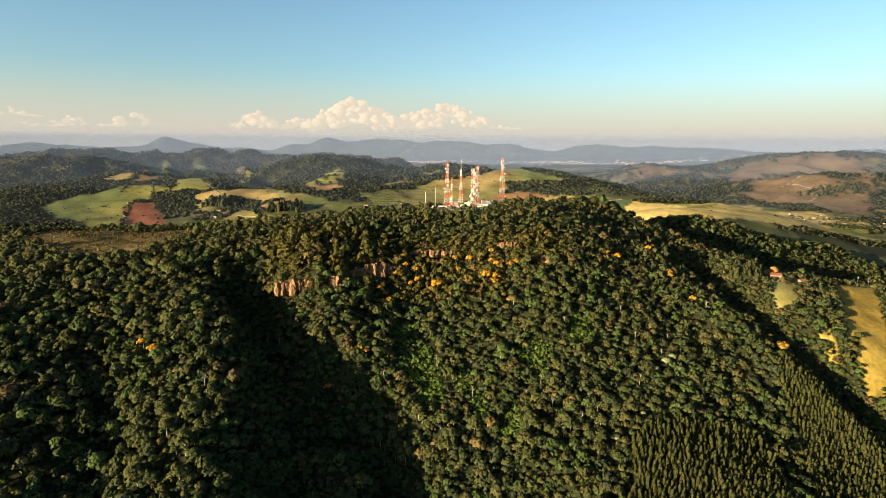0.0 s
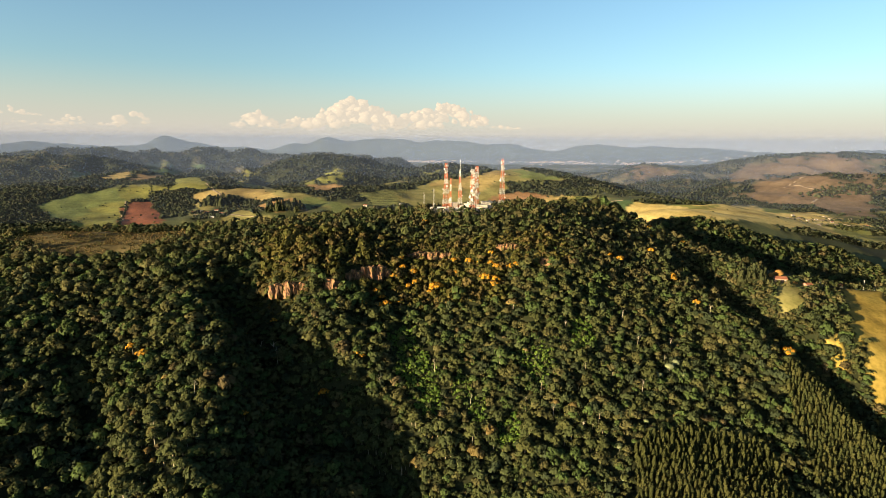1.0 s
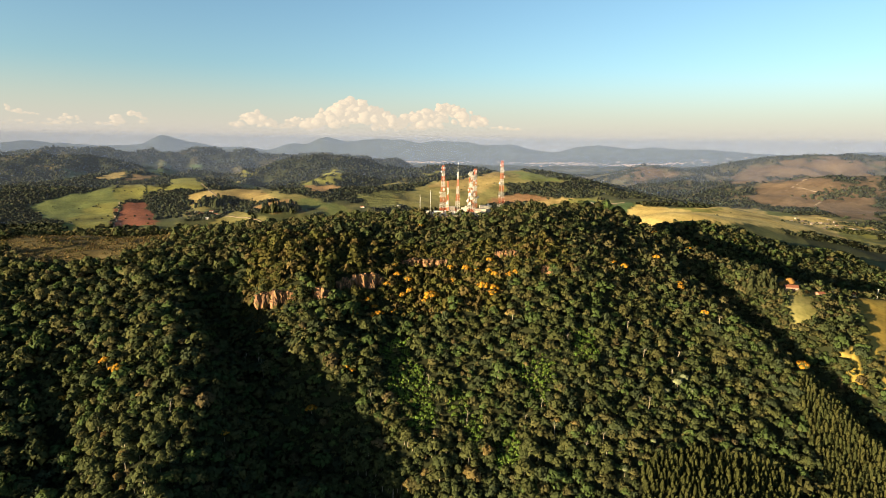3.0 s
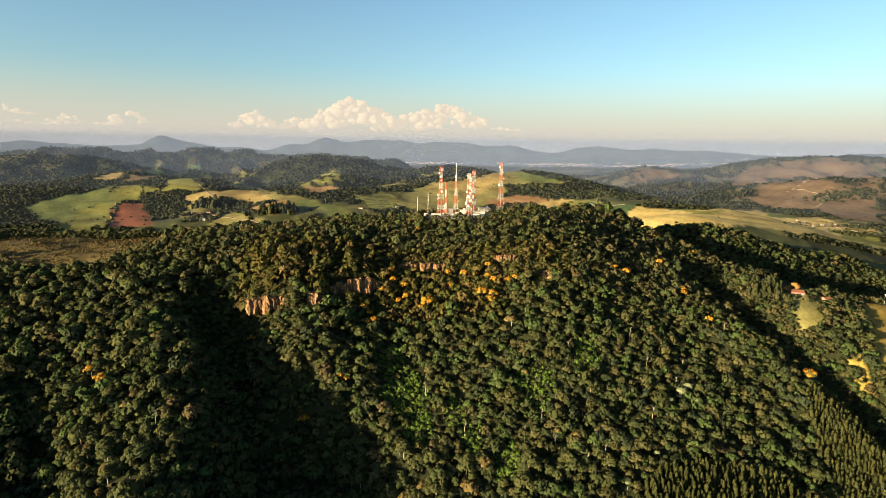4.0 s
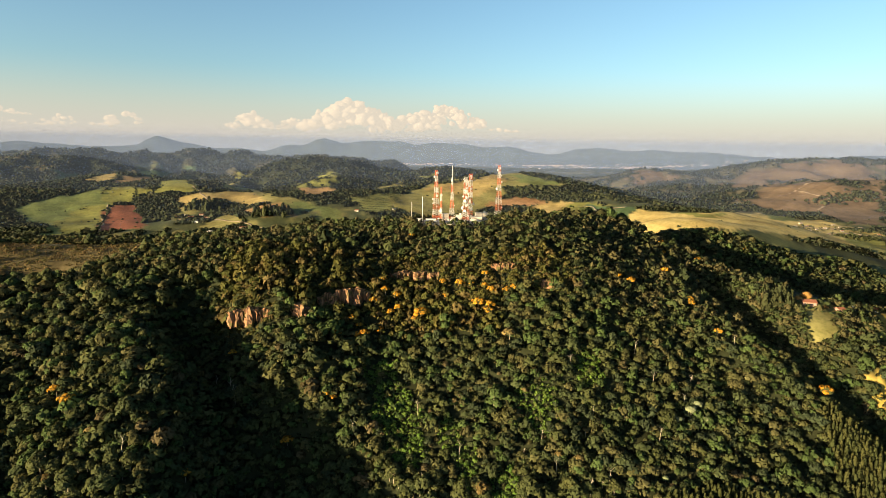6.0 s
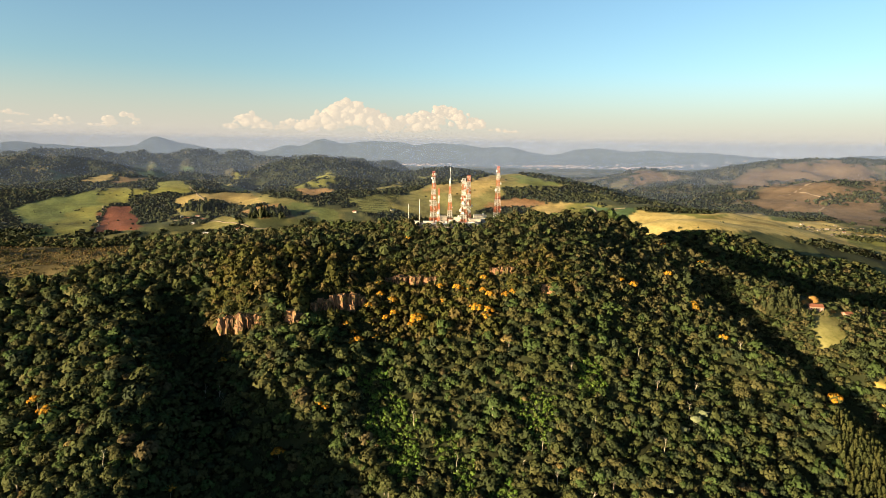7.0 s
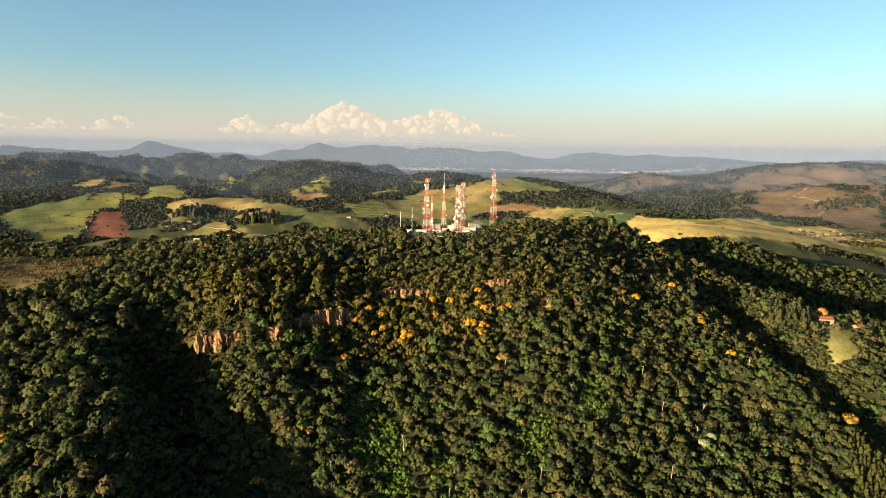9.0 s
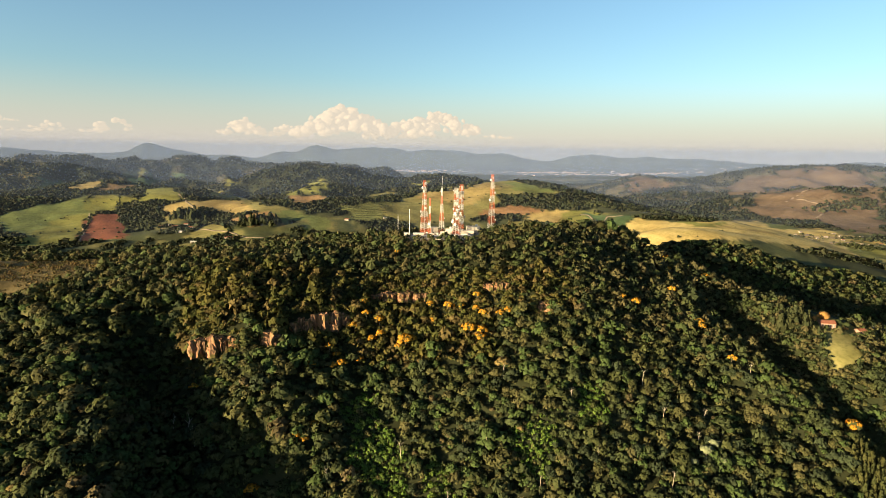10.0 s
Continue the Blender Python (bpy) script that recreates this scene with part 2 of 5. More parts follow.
CLIFFS = ((-122, 436, 30, 12, 0.15), (-89, 437, 9, 11, 0.0), (-62, 460, 34, 14, 0.5), (-13, 495, 38, 4.6, 0.12), (59, 496, 18, 3.6, 0.0), (91, 477, 11, 3.8, -0.1))   # x, y, width, height, slant in plan
PAD_Z = 133.5                         # levelled yard of the transmitter station


def h(x, y):
    return float(land_height(np.array([x]), np.array([y]))[0])


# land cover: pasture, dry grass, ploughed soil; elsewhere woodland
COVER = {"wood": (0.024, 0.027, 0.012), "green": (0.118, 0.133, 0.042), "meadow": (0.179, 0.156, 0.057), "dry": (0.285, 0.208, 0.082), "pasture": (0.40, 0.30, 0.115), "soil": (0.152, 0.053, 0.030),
         "tan": (0.251, 0.152, 0.068), "vine": (0.144, 0.144, 0.053), "straw": (0.304, 0.220, 0.053), "crop": (0.057, 0.087, 0.038), "heath": (0.112, 0.084, 0.036),
         "brown": (0.130, 0.088, 0.056), "dirt": (0.258, 0.190, 0.129), "scrub": (0.057, 0.062, 0.026), "lush": (0.163, 0.156, 0.042), "fallow": (0.251, 0.141, 0.072),
         "upland": (0.038, 0.044, 0.023), "grassland": (0.105, 0.088, 0.050)}
FIELDS = []


def field(cover, *corners):
    FIELDS.append((cover, list(corners)))


field("green", (-1108, 1469), (-1105, 1536), (-1079, 1608), (-1050, 1663), (-1020, 1706), (-960, 1624), (-910, 1552), (-856, 1442), (-782, 1302), (-809, 1263), (-824, 1230), (-882, 1245), (-923, 1344), (-994, 1376), (-1053, 1441))
field("lush", (-882, 1245), (-939, 1397), (-971, 1489), (-942, 1540), (-921, 1563), (-856, 1442), (-782, 1302), (-809, 1263))
field("soil", (-906, 1545), (-902, 1565), (-848, 1581), (-815, 1539), (-758, 1450), (-684, 1320), (-734, 1321), (-773, 1292), (-853, 1442))
field("lush", (-1005, 1696), (-982, 1720), (-928, 1733), (-883, 1704), (-842, 1655), (-874, 1647), (-859, 1602), (-910, 1580), (-916, 1562), (-960, 1624))
field("dry", (-746, 1599), (-750, 1628), (-724, 1644), (-673, 1683), (-616, 1711), (-563, 1707), (-461, 1519), (-435, 1461), (-502, 1484), (-609, 1605), (-645, 1573), (-672, 1543), (-714, 1566))
field("lush", (-840, 1662), (-851, 1719), (-852, 1793), (-1158, 2515), (-747, 1718), (-707, 1675), (-746, 1657), (-792, 1666))
field("tan", (-1049, 1804), (-1077, 1934), (-1063, 2044), (-999, 1971), (-936, 1782), (-1011, 1801))
field("dry", (-1142, 1843), (-1174, 1925), (-1414, 2435), (-1403, 2516), (-1097, 1970), (-1098, 1888), (-1091, 1800))
field("crop", (-1148, 2085), (-1373, 2612), (-1279, 2636), (-1213, 2693), (-1156, 2539), (-1264, 2601), (-1020, 2011))
field("meadow", (-1430, 2613), (-1392, 2704), (-1323, 2729), (-1272, 2722), (-1303, 2632), (-1392, 2599))
field("dry", (-1684, 2297), (-1679, 2349), (-1640, 2389), (-1618, 2349), (-1659, 2320))
field("crop", (-1537, 2258), (-1579, 2354), (-1540, 2420), (-1467, 2307), (-1236, 1895))
field("green", (-1188, 1629), (-1160, 1667), (-1124, 1700), (-1108, 1681), (-1139, 1637))
field("meadow", (-956, 2486), (-837, 2364), (-528, 1705), (-422, 1518), (-353, 1486), (-340, 1463), (-398, 1434), (-437, 1467), (-566, 1717), (-623, 1731), (-662, 1741))
field("tan", (-489, 1445), (-445, 1444), (-406, 1462), (-372, 1445), (-337, 1419), (-345, 1393), (-397, 1380), (-419, 1361), (-444, 1375))
field("green", (-403, 1453), (-342, 1471), (-264, 1449), (-236, 1413), (-242, 1371), (-292, 1345), (-293, 1414), (-361, 1401))
field("meadow", (-720, 1563), (-673, 1565), (-621, 1497), (-617, 1435), (-659, 1464))
field("meadow", (-553, 1320), (-555, 1410), (-521, 1412), (-476, 1368), (-462, 1319), (-498, 1299))
field("lush", (-506, 2375), (-480, 2387), (-394, 2183), (-372, 2156), (-407, 2084), (-454, 2105), (-487, 2110), (-510, 2072), (-528, 2232), (-471, 2134), (-437, 2123), (-424, 2137), (-485, 2332))
field("tan", (-521, 2074), (-481, 2084), (-392, 2059), (-290, 1628), (-323, 1556), (-357, 1534))
field("lush", (-978, 2618), (-959, 2634), (-924, 2649), (-864, 2552), (-886, 2539), (-921, 2495))
field("vine", (-253, 1527), (-201, 1576), (-126, 1623), (-99, 1596), (-115, 1501), (-126, 1459), (-182, 1437), (-202, 1476))
field("meadow", (-229, 2123), (-174, 2187), (-141, 2192), (-103, 1778), (-62, 1672), (-31, 1770), (40, 1828), (98, 1893), (189, 2322), (277, 1818), (322, 1761), (384, 1722), (356, 1667), (307, 1675), (256, 1672), (189, 1677), (192, 1623), (165, 1592), (146, 1555), (96, 1502), (35, 1461), (-45, 1447), (-113, 1471), (-138, 1582), (-78, 1652), (-208, 2092))
field("dry", (-54, 1680), (21, 1774), (95, 1822), (177, 1828), (216, 1768), (174, 1692), (118, 1616), (37, 1640))
field("green", (236, 1858), (285, 1812), (361, 1736), (362, 1695), (294, 1698), (247, 1727))
field("lush", (-87, 2232), (-54, 2257), (-19, 2223), (-41, 2186))
field("fallow", (134, 1563), (164, 1585), (245, 1589), (300, 1544), (237, 1534), (160, 1538))
field("dry", (228, 1524), (285, 1543), (344, 1529), (401, 1459), (415, 1430), (336, 1429), (299, 1422), (272, 1470))
field("lush", (344, 1515), (383, 1505), (423, 1434), (404, 1390), (370, 1391), (331, 1405))
field("pasture", (412, 1445), (449, 1380), (492, 1309), (539, 1267), (596, 1228), (941, 1772), (1020, 1751), (1015, 1604), (1117, 1633), (1086, 1351), (946, 1178), (823, 1124), (713, 1082), (655, 1079), (535, 1021), (490, 1013), (365, 828), (400, 986), (372, 990), (370, 1043), (432, 1285), (471, 1343))
field("crop", (378, 1481), (436, 1404), (429, 1359), (426, 1306), (404, 1344), (394, 1403))
field("crop", (439, 1400), (476, 1358), (440, 1303), (431, 1307), (433, 1355))
field("lush", (532, 1265), (593, 1221), (649, 1258), (578, 1179), (547, 1201))
field("green", (1002, 1721), (1072, 1692), (991, 1542), (952, 1554))
field("lush", (1035, 1409), (1086, 1351), (946, 1178), (860, 1142), (830, 1150))
field("brown", (1096, 2027), (1195, 2079), (1534, 2510), (1615, 2481), (1398, 2000), (1570, 1966), (1195, 1486), (1139, 1528), (1200, 1755), (1157, 1827), (1112, 1910))
field("brown", (1444, 2731), (1592, 2752), (1709, 2723), (1865, 2751), (2043, 2558), (1588, 1991), (1447, 2042), (1651, 2538), (1532, 2550), (1207, 2158), (1289, 2526))
field("brown", (939, 2792), (1008, 2873), (1067, 2879), (1134, 2827), (1163, 2755), (1106, 2647), (1015, 2692))
field("straw", (395, 530), (450, 548), (436, 515), (400, 468), (384, 452), (350, 446), (366, 486))
field("straw", (368, 454), (414, 480), (384, 405), (345, 408), (354, 436))
field("straw", (332, 457), (344, 452), (338, 434), (326, 438))
field("meadow", (317, 520), (320, 507), (350, 507), (356, 537), (326, 540))
field("meadow", (316, 505), (340, 508), (336, 490), (329, 481), (312, 482))
field("dirt", (940, 1440), (990, 1455), (1050, 1425), (1045, 1412), (985, 1438))
field("dirt", (890, 1330), (935, 1318), (930, 1306), (885, 1318))
field("dirt", (1060, 1380), (1150, 1345), (1140, 1330), (1055, 1366))
field("heath", (-420, 520), (-362, 496), (-338, 479), (-306, 470), (-262, 488), (-248, 520), (-236, 560), (-230, 606), (-330, 612), (-430, 590))
field("dirt", (-22, 580), (-15, 602), (10, 612), (52, 606), (60, 588), (54, 568), (46, 559), (20, 555), (-4, 559), (-14, 568))
field("straw", (330, 545), (352, 548), (362, 532), (336, 526))


HEATH = next(i for i, f in enumerate(FIELDS) if f[0] == "heath")


def inside(x, y, poly):
    res = np.zeros(x.shape, bool)
    for (ax, ay), (bx, by) in zip(poly, poly[1:] + poly[:1]):
        res ^= ((ay > y) != (by > y)) & (x < (bx - ax) * (y - ay) / (by - ay + 1e-9) + ax)
    return res


def cover_of(x, y):
    """Index of the field at each place, -1 for woodland."""
    k = 0.006 * np.hypot(x, y) + 0.05 * np.clip(np.hypot(x, y) - 1900, 0, 2000)
    wx, wy = x + k * waves(x, y, 130, 11, 3), y + k * waves(x, y, 130, 12, 3)
    out = np.full(x.shape, -1)
    for i, (_, poly) in enumerate(FIELDS):
        out[inside(wx, wy, poly)] = i
    return out


def wooded(x, y):
    """Where woods stand outside the fields: closed on the mountain, on the western hills nearly so, in patches elsewhere."""
    r = np.hypot(x, y)
    need = np.where((x < 420) & (y > 1500) | (x < -750), -9.0, np.where((x > 600) & (y > 1650), -0.35, np.where(x < 0, -0.1, 0.06)))
    return (r < 1000) | ((waves(x, y, 300, 17, 4) > need) & (cover_of(x, y) < 0))


def link_mesh(name, verts, faces, material=None, parent=None, smooth=False):
    """A mesh object from arrays; faces: an (n, 3) or (n, 4) index array."""
    me = bpy.data.meshes.new(name)
    verts, faces = np.asarray(verts, np.float32), np.asarray(faces, np.int32)
    k = faces.shape[1]
    me.vertices.add(len(verts))
    me.vertices.foreach_set("co", verts.ravel())
    me.loops.add(faces.size)
    me.loops.foreach_set("vertex_index", faces.ravel())
    me.polygons.add(len(faces))
    me.polygons.foreach_set("loop_start", np.arange(0, faces.size, k, dtype=np.int32))
    me.update(calc_edges=True)
    me.polygons.foreach_set("use_smooth", np.full(len(faces), smooth))
    if material:
        me.materials.append(material)
    ob = new(name, me)
    if parent:
        ob.parent = parent
    return ob


def paint(ob, attr, values, last=None):
    a = ob.data.color_attributes.new(attr, "FLOAT_COLOR", "POINT")
    a.data.foreach_set("color", np.concatenate([values, np.ones((len(values), 1)) if last is None else last], 1).astype(np.float32).ravel())


def bulge(me, ways):
    """Keeps with each leaf the way its part of the crown faces, so that crowns take the light as rounded heaps."""
    me.attributes.new("leaf_normal", "FLOAT_VECTOR", "POINT").data.foreach_set("vector", np.asarray(ways, np.float32).ravel())


def build_ground():
    ang = np.radians(np.concatenate([np.arange(-180, -56, 4.0), np.arange(-56, 56, 0.33), np.arange(56, 180, 4.0)]))
    rad = np.concatenate([[1.0], np.geomspace(40, 200, 12)[:-1], np.geomspace(200, 4960, 300)])
    x, y = np.outer(rad, np.sin(ang)), np.outer(rad, np.cos(ang))
    z = land_height(x, y)
    nr, na = x.shape
    idx = np.arange(nr * na).reshape(nr, na)
    nxt = np.roll(idx, -1, axis=1)
    faces = np.stack([idx[:-1], nxt[:-1], nxt[1:], idx[1:]], -1).reshape(-1, 4)[:, ::-1]
    ob = link_mesh("ground", np.stack([x, y, z], -1).reshape(-1, 3), faces, GROUND, smooth=True)
    xf, yf = x.ravel(), y.ravel()
    kinds = cover_of(xf, yf)
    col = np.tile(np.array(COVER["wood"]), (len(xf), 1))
    r = np.hypot(xf, yf)[:, None]
    bare = ~wooded(xf, yf)
    tone = ease(waves(xf, yf, 120, 19), -0.1, 0.9)[:, None]
    col[bare] = (np.array(COVER["scrub"]) * (1 - tone) + np.array(COVER["meadow"]) * tone)[bare]
    east = (ease(xf, 450, 900) * ease(yf, 1600, 1900))[:, None]
    col = np.where(bare[:, None], col * (1 - east) + np.array(COVER["grassland"]) * east, col)
    f = ease(r, 3050, 3400)
    col = col * (1 - f) + np.array(COVER["upland"]) * f
    patch = ease(waves(xf, yf, 420, 23, 5), 0.05, 0.4)[:, None] * ease(r, 2500, 2900) * (1 - ease(r, 4150, 4350))
    col = col * (1 - 0.75 * patch) + np.array(COVER["grassland"]) * 0.75 * patch
    for i, fld in enumerate(FIELDS):
        col[kinds == i] = np.array(COVER[fld[0]])
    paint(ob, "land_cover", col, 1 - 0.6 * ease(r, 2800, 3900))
    tagged(ob, "rolling land with forest floor, pastures and ploughed red soil", "ground", kind="structure")


build_ground()


# ---- forest ----
def ico(sub):
    bm = bmesh.new()
    bmesh.ops.create_icosphere(bm, subdivisions=sub, radius=1.0)
    bm.verts.ensure_lookup_table()
    v = np.array([w.co[:] for w in bm.verts])
    f = np.array([[w.index for w in p.verts] for p in bm.faces])
    bm.free()
    return v, f


ICO1_V, ICO1_F = ico(1)
ICO2_V, ICO2_F = ico(2)
OCT_V = np.array([(1, 0, 0), (0, 1, 0), (-1, 0, 0), (0, -1, 0), (0, 0, 1), (0, 0, -1)], float)
OCT_F = np.array([(0, 1, 4), (1, 2, 4), (2, 3, 4), (3, 0, 4), (1, 0, 5), (2, 1, 5), (3, 2, 5), (0, 3, 5)])
HULLS = {len(ICO1_V): ICO1_F, len(ICO2_V): ICO2_F, len(OCT_V): OCT_F}


def crown_shape(seed, lobes, sprigs, size, flat=0.75, spread=0.62, tall=1.0, hull=ICO1_V):
    """A crown one unit in radius with its base at z = 0: leaf sprigs over several lobes, round a core.
    Returns sprig corners (n, 3, 3), core vertices, and for each vertex the way its part of the crown bulges."""
    rng = np.random.RandomState(seed)
    quads, soft = [], []
    centres = []
    for i in range(lobes):
        a = math.tau * (i * 0.618 + rng.uniform(-0.05, 0.05))
        u = math.sqrt((i + 0.3) / lobes)
        rr = rng.uniform(0.34, 0.52)
        centres.append((spread * u * math.cos(a), spread * u * math.sin(a), flat * tall * (0.95 - 0.75 * u * u + rng.uniform(-0.12, 0.12)), rr))
    per = max(1, sprigs // lobes)
    for cx, cy, cz, rr in centres:
        for j in range(per):
            d = rng.normal(size=3)
            d[2] = abs(d[2]) * 0.9 - 0.25
            d += 0.5 * np.array([cx, cy, 0.25])
            d /= np.linalg.norm(d)
            p = np.array([cx, cy, cz]) + d * rr * np.array([1, 1, 0.85]) * rng.uniform(0.93, 1.06)
            nrm = d + rng.normal(size=3) * 0.16
            nrm /= np.linalg.norm(nrm)
            t = np.cross(nrm, rng.normal(size=3))
            t /= np.linalg.norm(t)
            b = np.cross(nrm, t)
            s = size * rng.uniform(0.65, 1.3)
            quads.append([p + s * (t * a1 + b * b1) + nrm * s * c1 for a1, b1, c1 in ((-0.62, -0.4, -0.08), (0.6, -0.45, 0.05), (0.05, 0.75, -0.1))])
            out = p - np.array([0, 0, 0.15 * tall])
            soft.append(0.7 * d + 0.6 * out / np.linalg.norm(out) + rng.normal(size=3) * 0.24)
    core = hull * np.array([0.74, 0.74, 0.52 * tall]) * (0.6 if len(hull) == 6 else 1.0) * (1 + 0.16 * rng.normal(size=(len(hull), 1))) + np.array([0, 0, 0.42 * tall])
    return np.array(quads), core, unit_rows(np.concatenate([np.repeat(soft, 3, 0), core - np.array([0, 0, 0.3 * tall])]))


def unit_rows(v):
    return v / np.linalg.norm(v, axis=1)[:, None]


def conifer_shape(seed, sprigs, size):
    """A narrow plantation crown: height 3.2 for a radius of one."""
    rng = np.random.RandomState(seed)
    quads, soft = [], []
    for j in range(sprigs):
        u = (j + rng.uniform()) / sprigs
        rad = (1 - u) ** 0.62 * (0.95 if u > 0.12 else 0.7) + 0.04
        a = j * 2.4 + rng.uniform(-0.4, 0.4)
        p = np.array([rad * math.cos(a), rad * math.sin(a), 3.2 * u])
        nrm = np.array([math.cos(a), math.sin(a), 0.45]) + rng.normal(size=3) * 0.35
        nrm /= np.linalg.norm(nrm)
        t = np.cross(nrm, (0, 0, 1)) + rng.normal(size=3) * 0.2
        t /= np.linalg.norm(t)
        b = np.cross(nrm, t)
        s = size * rng.uniform(0.7, 1.3)
        quads.append([p + s * (t * a1 + b * b1) for a1, b1 in ((-0.5, -0.55), (0.5, -0.55), (0.0, 0.75))])
        soft.append(np.array([math.cos(a), math.sin(a), 0.35]) + rng.normal(size=3) * 0.25)
    core = ICO1_V * np.array([0.62, 0.62, 1.5]) + np.array([0, 0, 1.5])
    core[:, :2] *= np.clip(1.25 - core[:, 2:3] / 3.2, 0.1, 1)
    return np.array(quads), core, unit_rows(np.concatenate([np.repeat(soft, 3, 0), core - np.array([0, 0, 1.2])]))


NEAR_SHAPES = [crown_shape(100 + i, lobes=rn, sprigs=sp, size=sz, flat=fl, tall=tl, hull=OCT_V) for i, (rn, sp, sz, fl, tl) in enumerate(
    ((9, 126, 0.28, 0.75, 1.0), (7, 119, 0.28, 0.6, 0.85), (10, 130, 0.27, 0.9, 1.25), (6, 120, 0.28, 0.8, 1.1), (8, 120, 0.28, 0.7, 0.95), (12, 132, 0.27, 0.6, 0.8), (5, 115, 0.28, 1.0, 1.4)))]
MID_SHAPES = [crown_shape(200 + i, lobes=rn, sprigs=46, size=0.40, flat=fl, tall=tl, hull=OCT_V) for i, (rn, fl, tl) in enumerate(((7, 0.75, 1.0), (6, 0.6, 0.85), (8, 0.9, 1.25), (5, 0.8, 1.1), (7, 0.7, 0.95)))]
EAST_SHAPES = [crown_shape(250 + i, lobes=rn, sprigs=42, size=0.43, flat=fl, tall=tl, hull=OCT_V) for i, (rn, fl, tl) in enumerate(((6, 0.75, 1.0), (5, 0.6, 0.9), (6, 0.9, 1.2), (4, 0.8, 1.1)))]
FAR_SHAPES = [crown_shape(300 + i, lobes=4, sprigs=18, size=0.7, flat=0.75, tall=tl) for i, tl in enumerate((1.0, 0.85, 1.2, 1.05))]

LEAF_TINTS = np.array([(0.040, 0.048, 0.019), (0.049, 0.054, 0.019), (0.061, 0.059, 0.022), (0.043, 0.061, 0.019), (0.069, 0.063, 0.025), (0.076, 0.059, 0.028), (0.031, 0.039, 0.019), (0.050, 0.071, 0.022)])
LEAF_SHARES = (0.20, 0.21, 0.16, 0.14, 0.08, 0.02, 0.12, 0.07)


def build_trees(name, places, shapes, seed, label, tints=None, weights=None):
    """Many crowns as one mesh. places: rows of x, y, z of the crown's base and radius."""
    rng = np.random.RandomState(seed)
    if tints is None:
        weights = LEAF_SHARES
    tints = LEAF_TINTS if tints is None else np.array(tints)
    pick = rng.randint(0, len(shapes), len(places))
    pv, pf, pc, pn, base = [], [], [], [], 0
    hull_n = len(shapes[0][1])
    for k, (quads, core, soft) in enumerate(shapes):
        sel = places[pick == k]
        if not len(sel):
            continue
        m = len(sel)
        a = rng.uniform(0, math.tau, m)
        ca, sa = np.cos(a), np.sin(a)
        local = np.concatenate([quads.reshape(-1, 3), core])
        sq = rng.uniform(0.85, 1.2, m)
        sx, sy = rng.uniform(0.85, 1.15, m), rng.uniform(0.85, 1.15, m)
        lx, ly = local[:, 0][None] * sx[:, None], local[:, 1][None] * sy[:, None]
        v = np.stack([sel[:, 0:1] + sel[:, 3:4] * (lx * ca[:, None] - ly * sa[:, None]),
                      sel[:, 1:2] + sel[:, 3:4] * (lx * sa[:, None] + ly * ca[:, None]),
                      sel[:, 2:3] + sel[:, 3:4] * sq[:, None] * local[:, 2][None]], -1)
        nx, ny = soft[:, 0][None], soft[:, 1][None]
        pn.append(np.stack([nx * ca[:, None] - ny * sa[:, None], nx * sa[:, None] + ny * ca[:, None], np.repeat(soft[:, 2][None], m, 0)], -1).reshape(-1, 3))
        nq = len(quads)
        f = np.concatenate([np.arange(nq * 3).reshape(-1, 3), HULLS[hull_n] + nq * 3])
        pv.append(v.reshape(-1, 3))
        pf.append((f[None] + (np.arange(m) * len(local))[:, None, None]).reshape(-1, 3) + base)
        base += m * len(local)
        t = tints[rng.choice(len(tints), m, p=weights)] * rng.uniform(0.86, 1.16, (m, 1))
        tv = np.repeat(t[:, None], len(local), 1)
        # cores at half the leaf tint: shade inside the crowns put into their colour
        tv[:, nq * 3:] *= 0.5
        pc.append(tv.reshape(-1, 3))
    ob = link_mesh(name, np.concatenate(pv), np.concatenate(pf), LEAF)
    paint(ob, "leaf_tint_core_shade", np.concatenate(pc))
    bulge(ob.data, np.concatenate(pn))
    return tagged(ob, label, "forest", kind="stuff")


def scatter(x0, x1, y0, y1, step, seed, jitter=0.42):
    rng = np.random.RandomState(seed)
    gx, gy = np.meshgrid(np.arange(x0, x1, step), np.arange(y0, y1, step * 0.87))
    gx = gx + (np.arange(gx.shape[0]) % 2)[:, None] * step / 2
    x, y = gx.ravel(), gy.ravel()
    return x + rng.uniform(-jitter, jitter, x.size) * step, y + rng.uniform(-jitter, jitter, y.size) * step


# plantation blocks: corner points in plan, of rows of slender trees
PLANT_A = [(131, 345), (149, 353), (175, 358), (199, 355), (220, 351), (226, 341), (223, 320), (218, 285), (108, 285), (125, 316)]
PLANT_B = [(266, 406), (279, 416), (312, 430), (327, 406), (330, 388), (322, 357), (300, 318), (240, 308), (252, 345), (259, 374)]


def open_land(x, y):
    return (cover_of(x, y) >= 0) | inside(x, y, PLANT_A) | inside(x, y, PLANT_B)


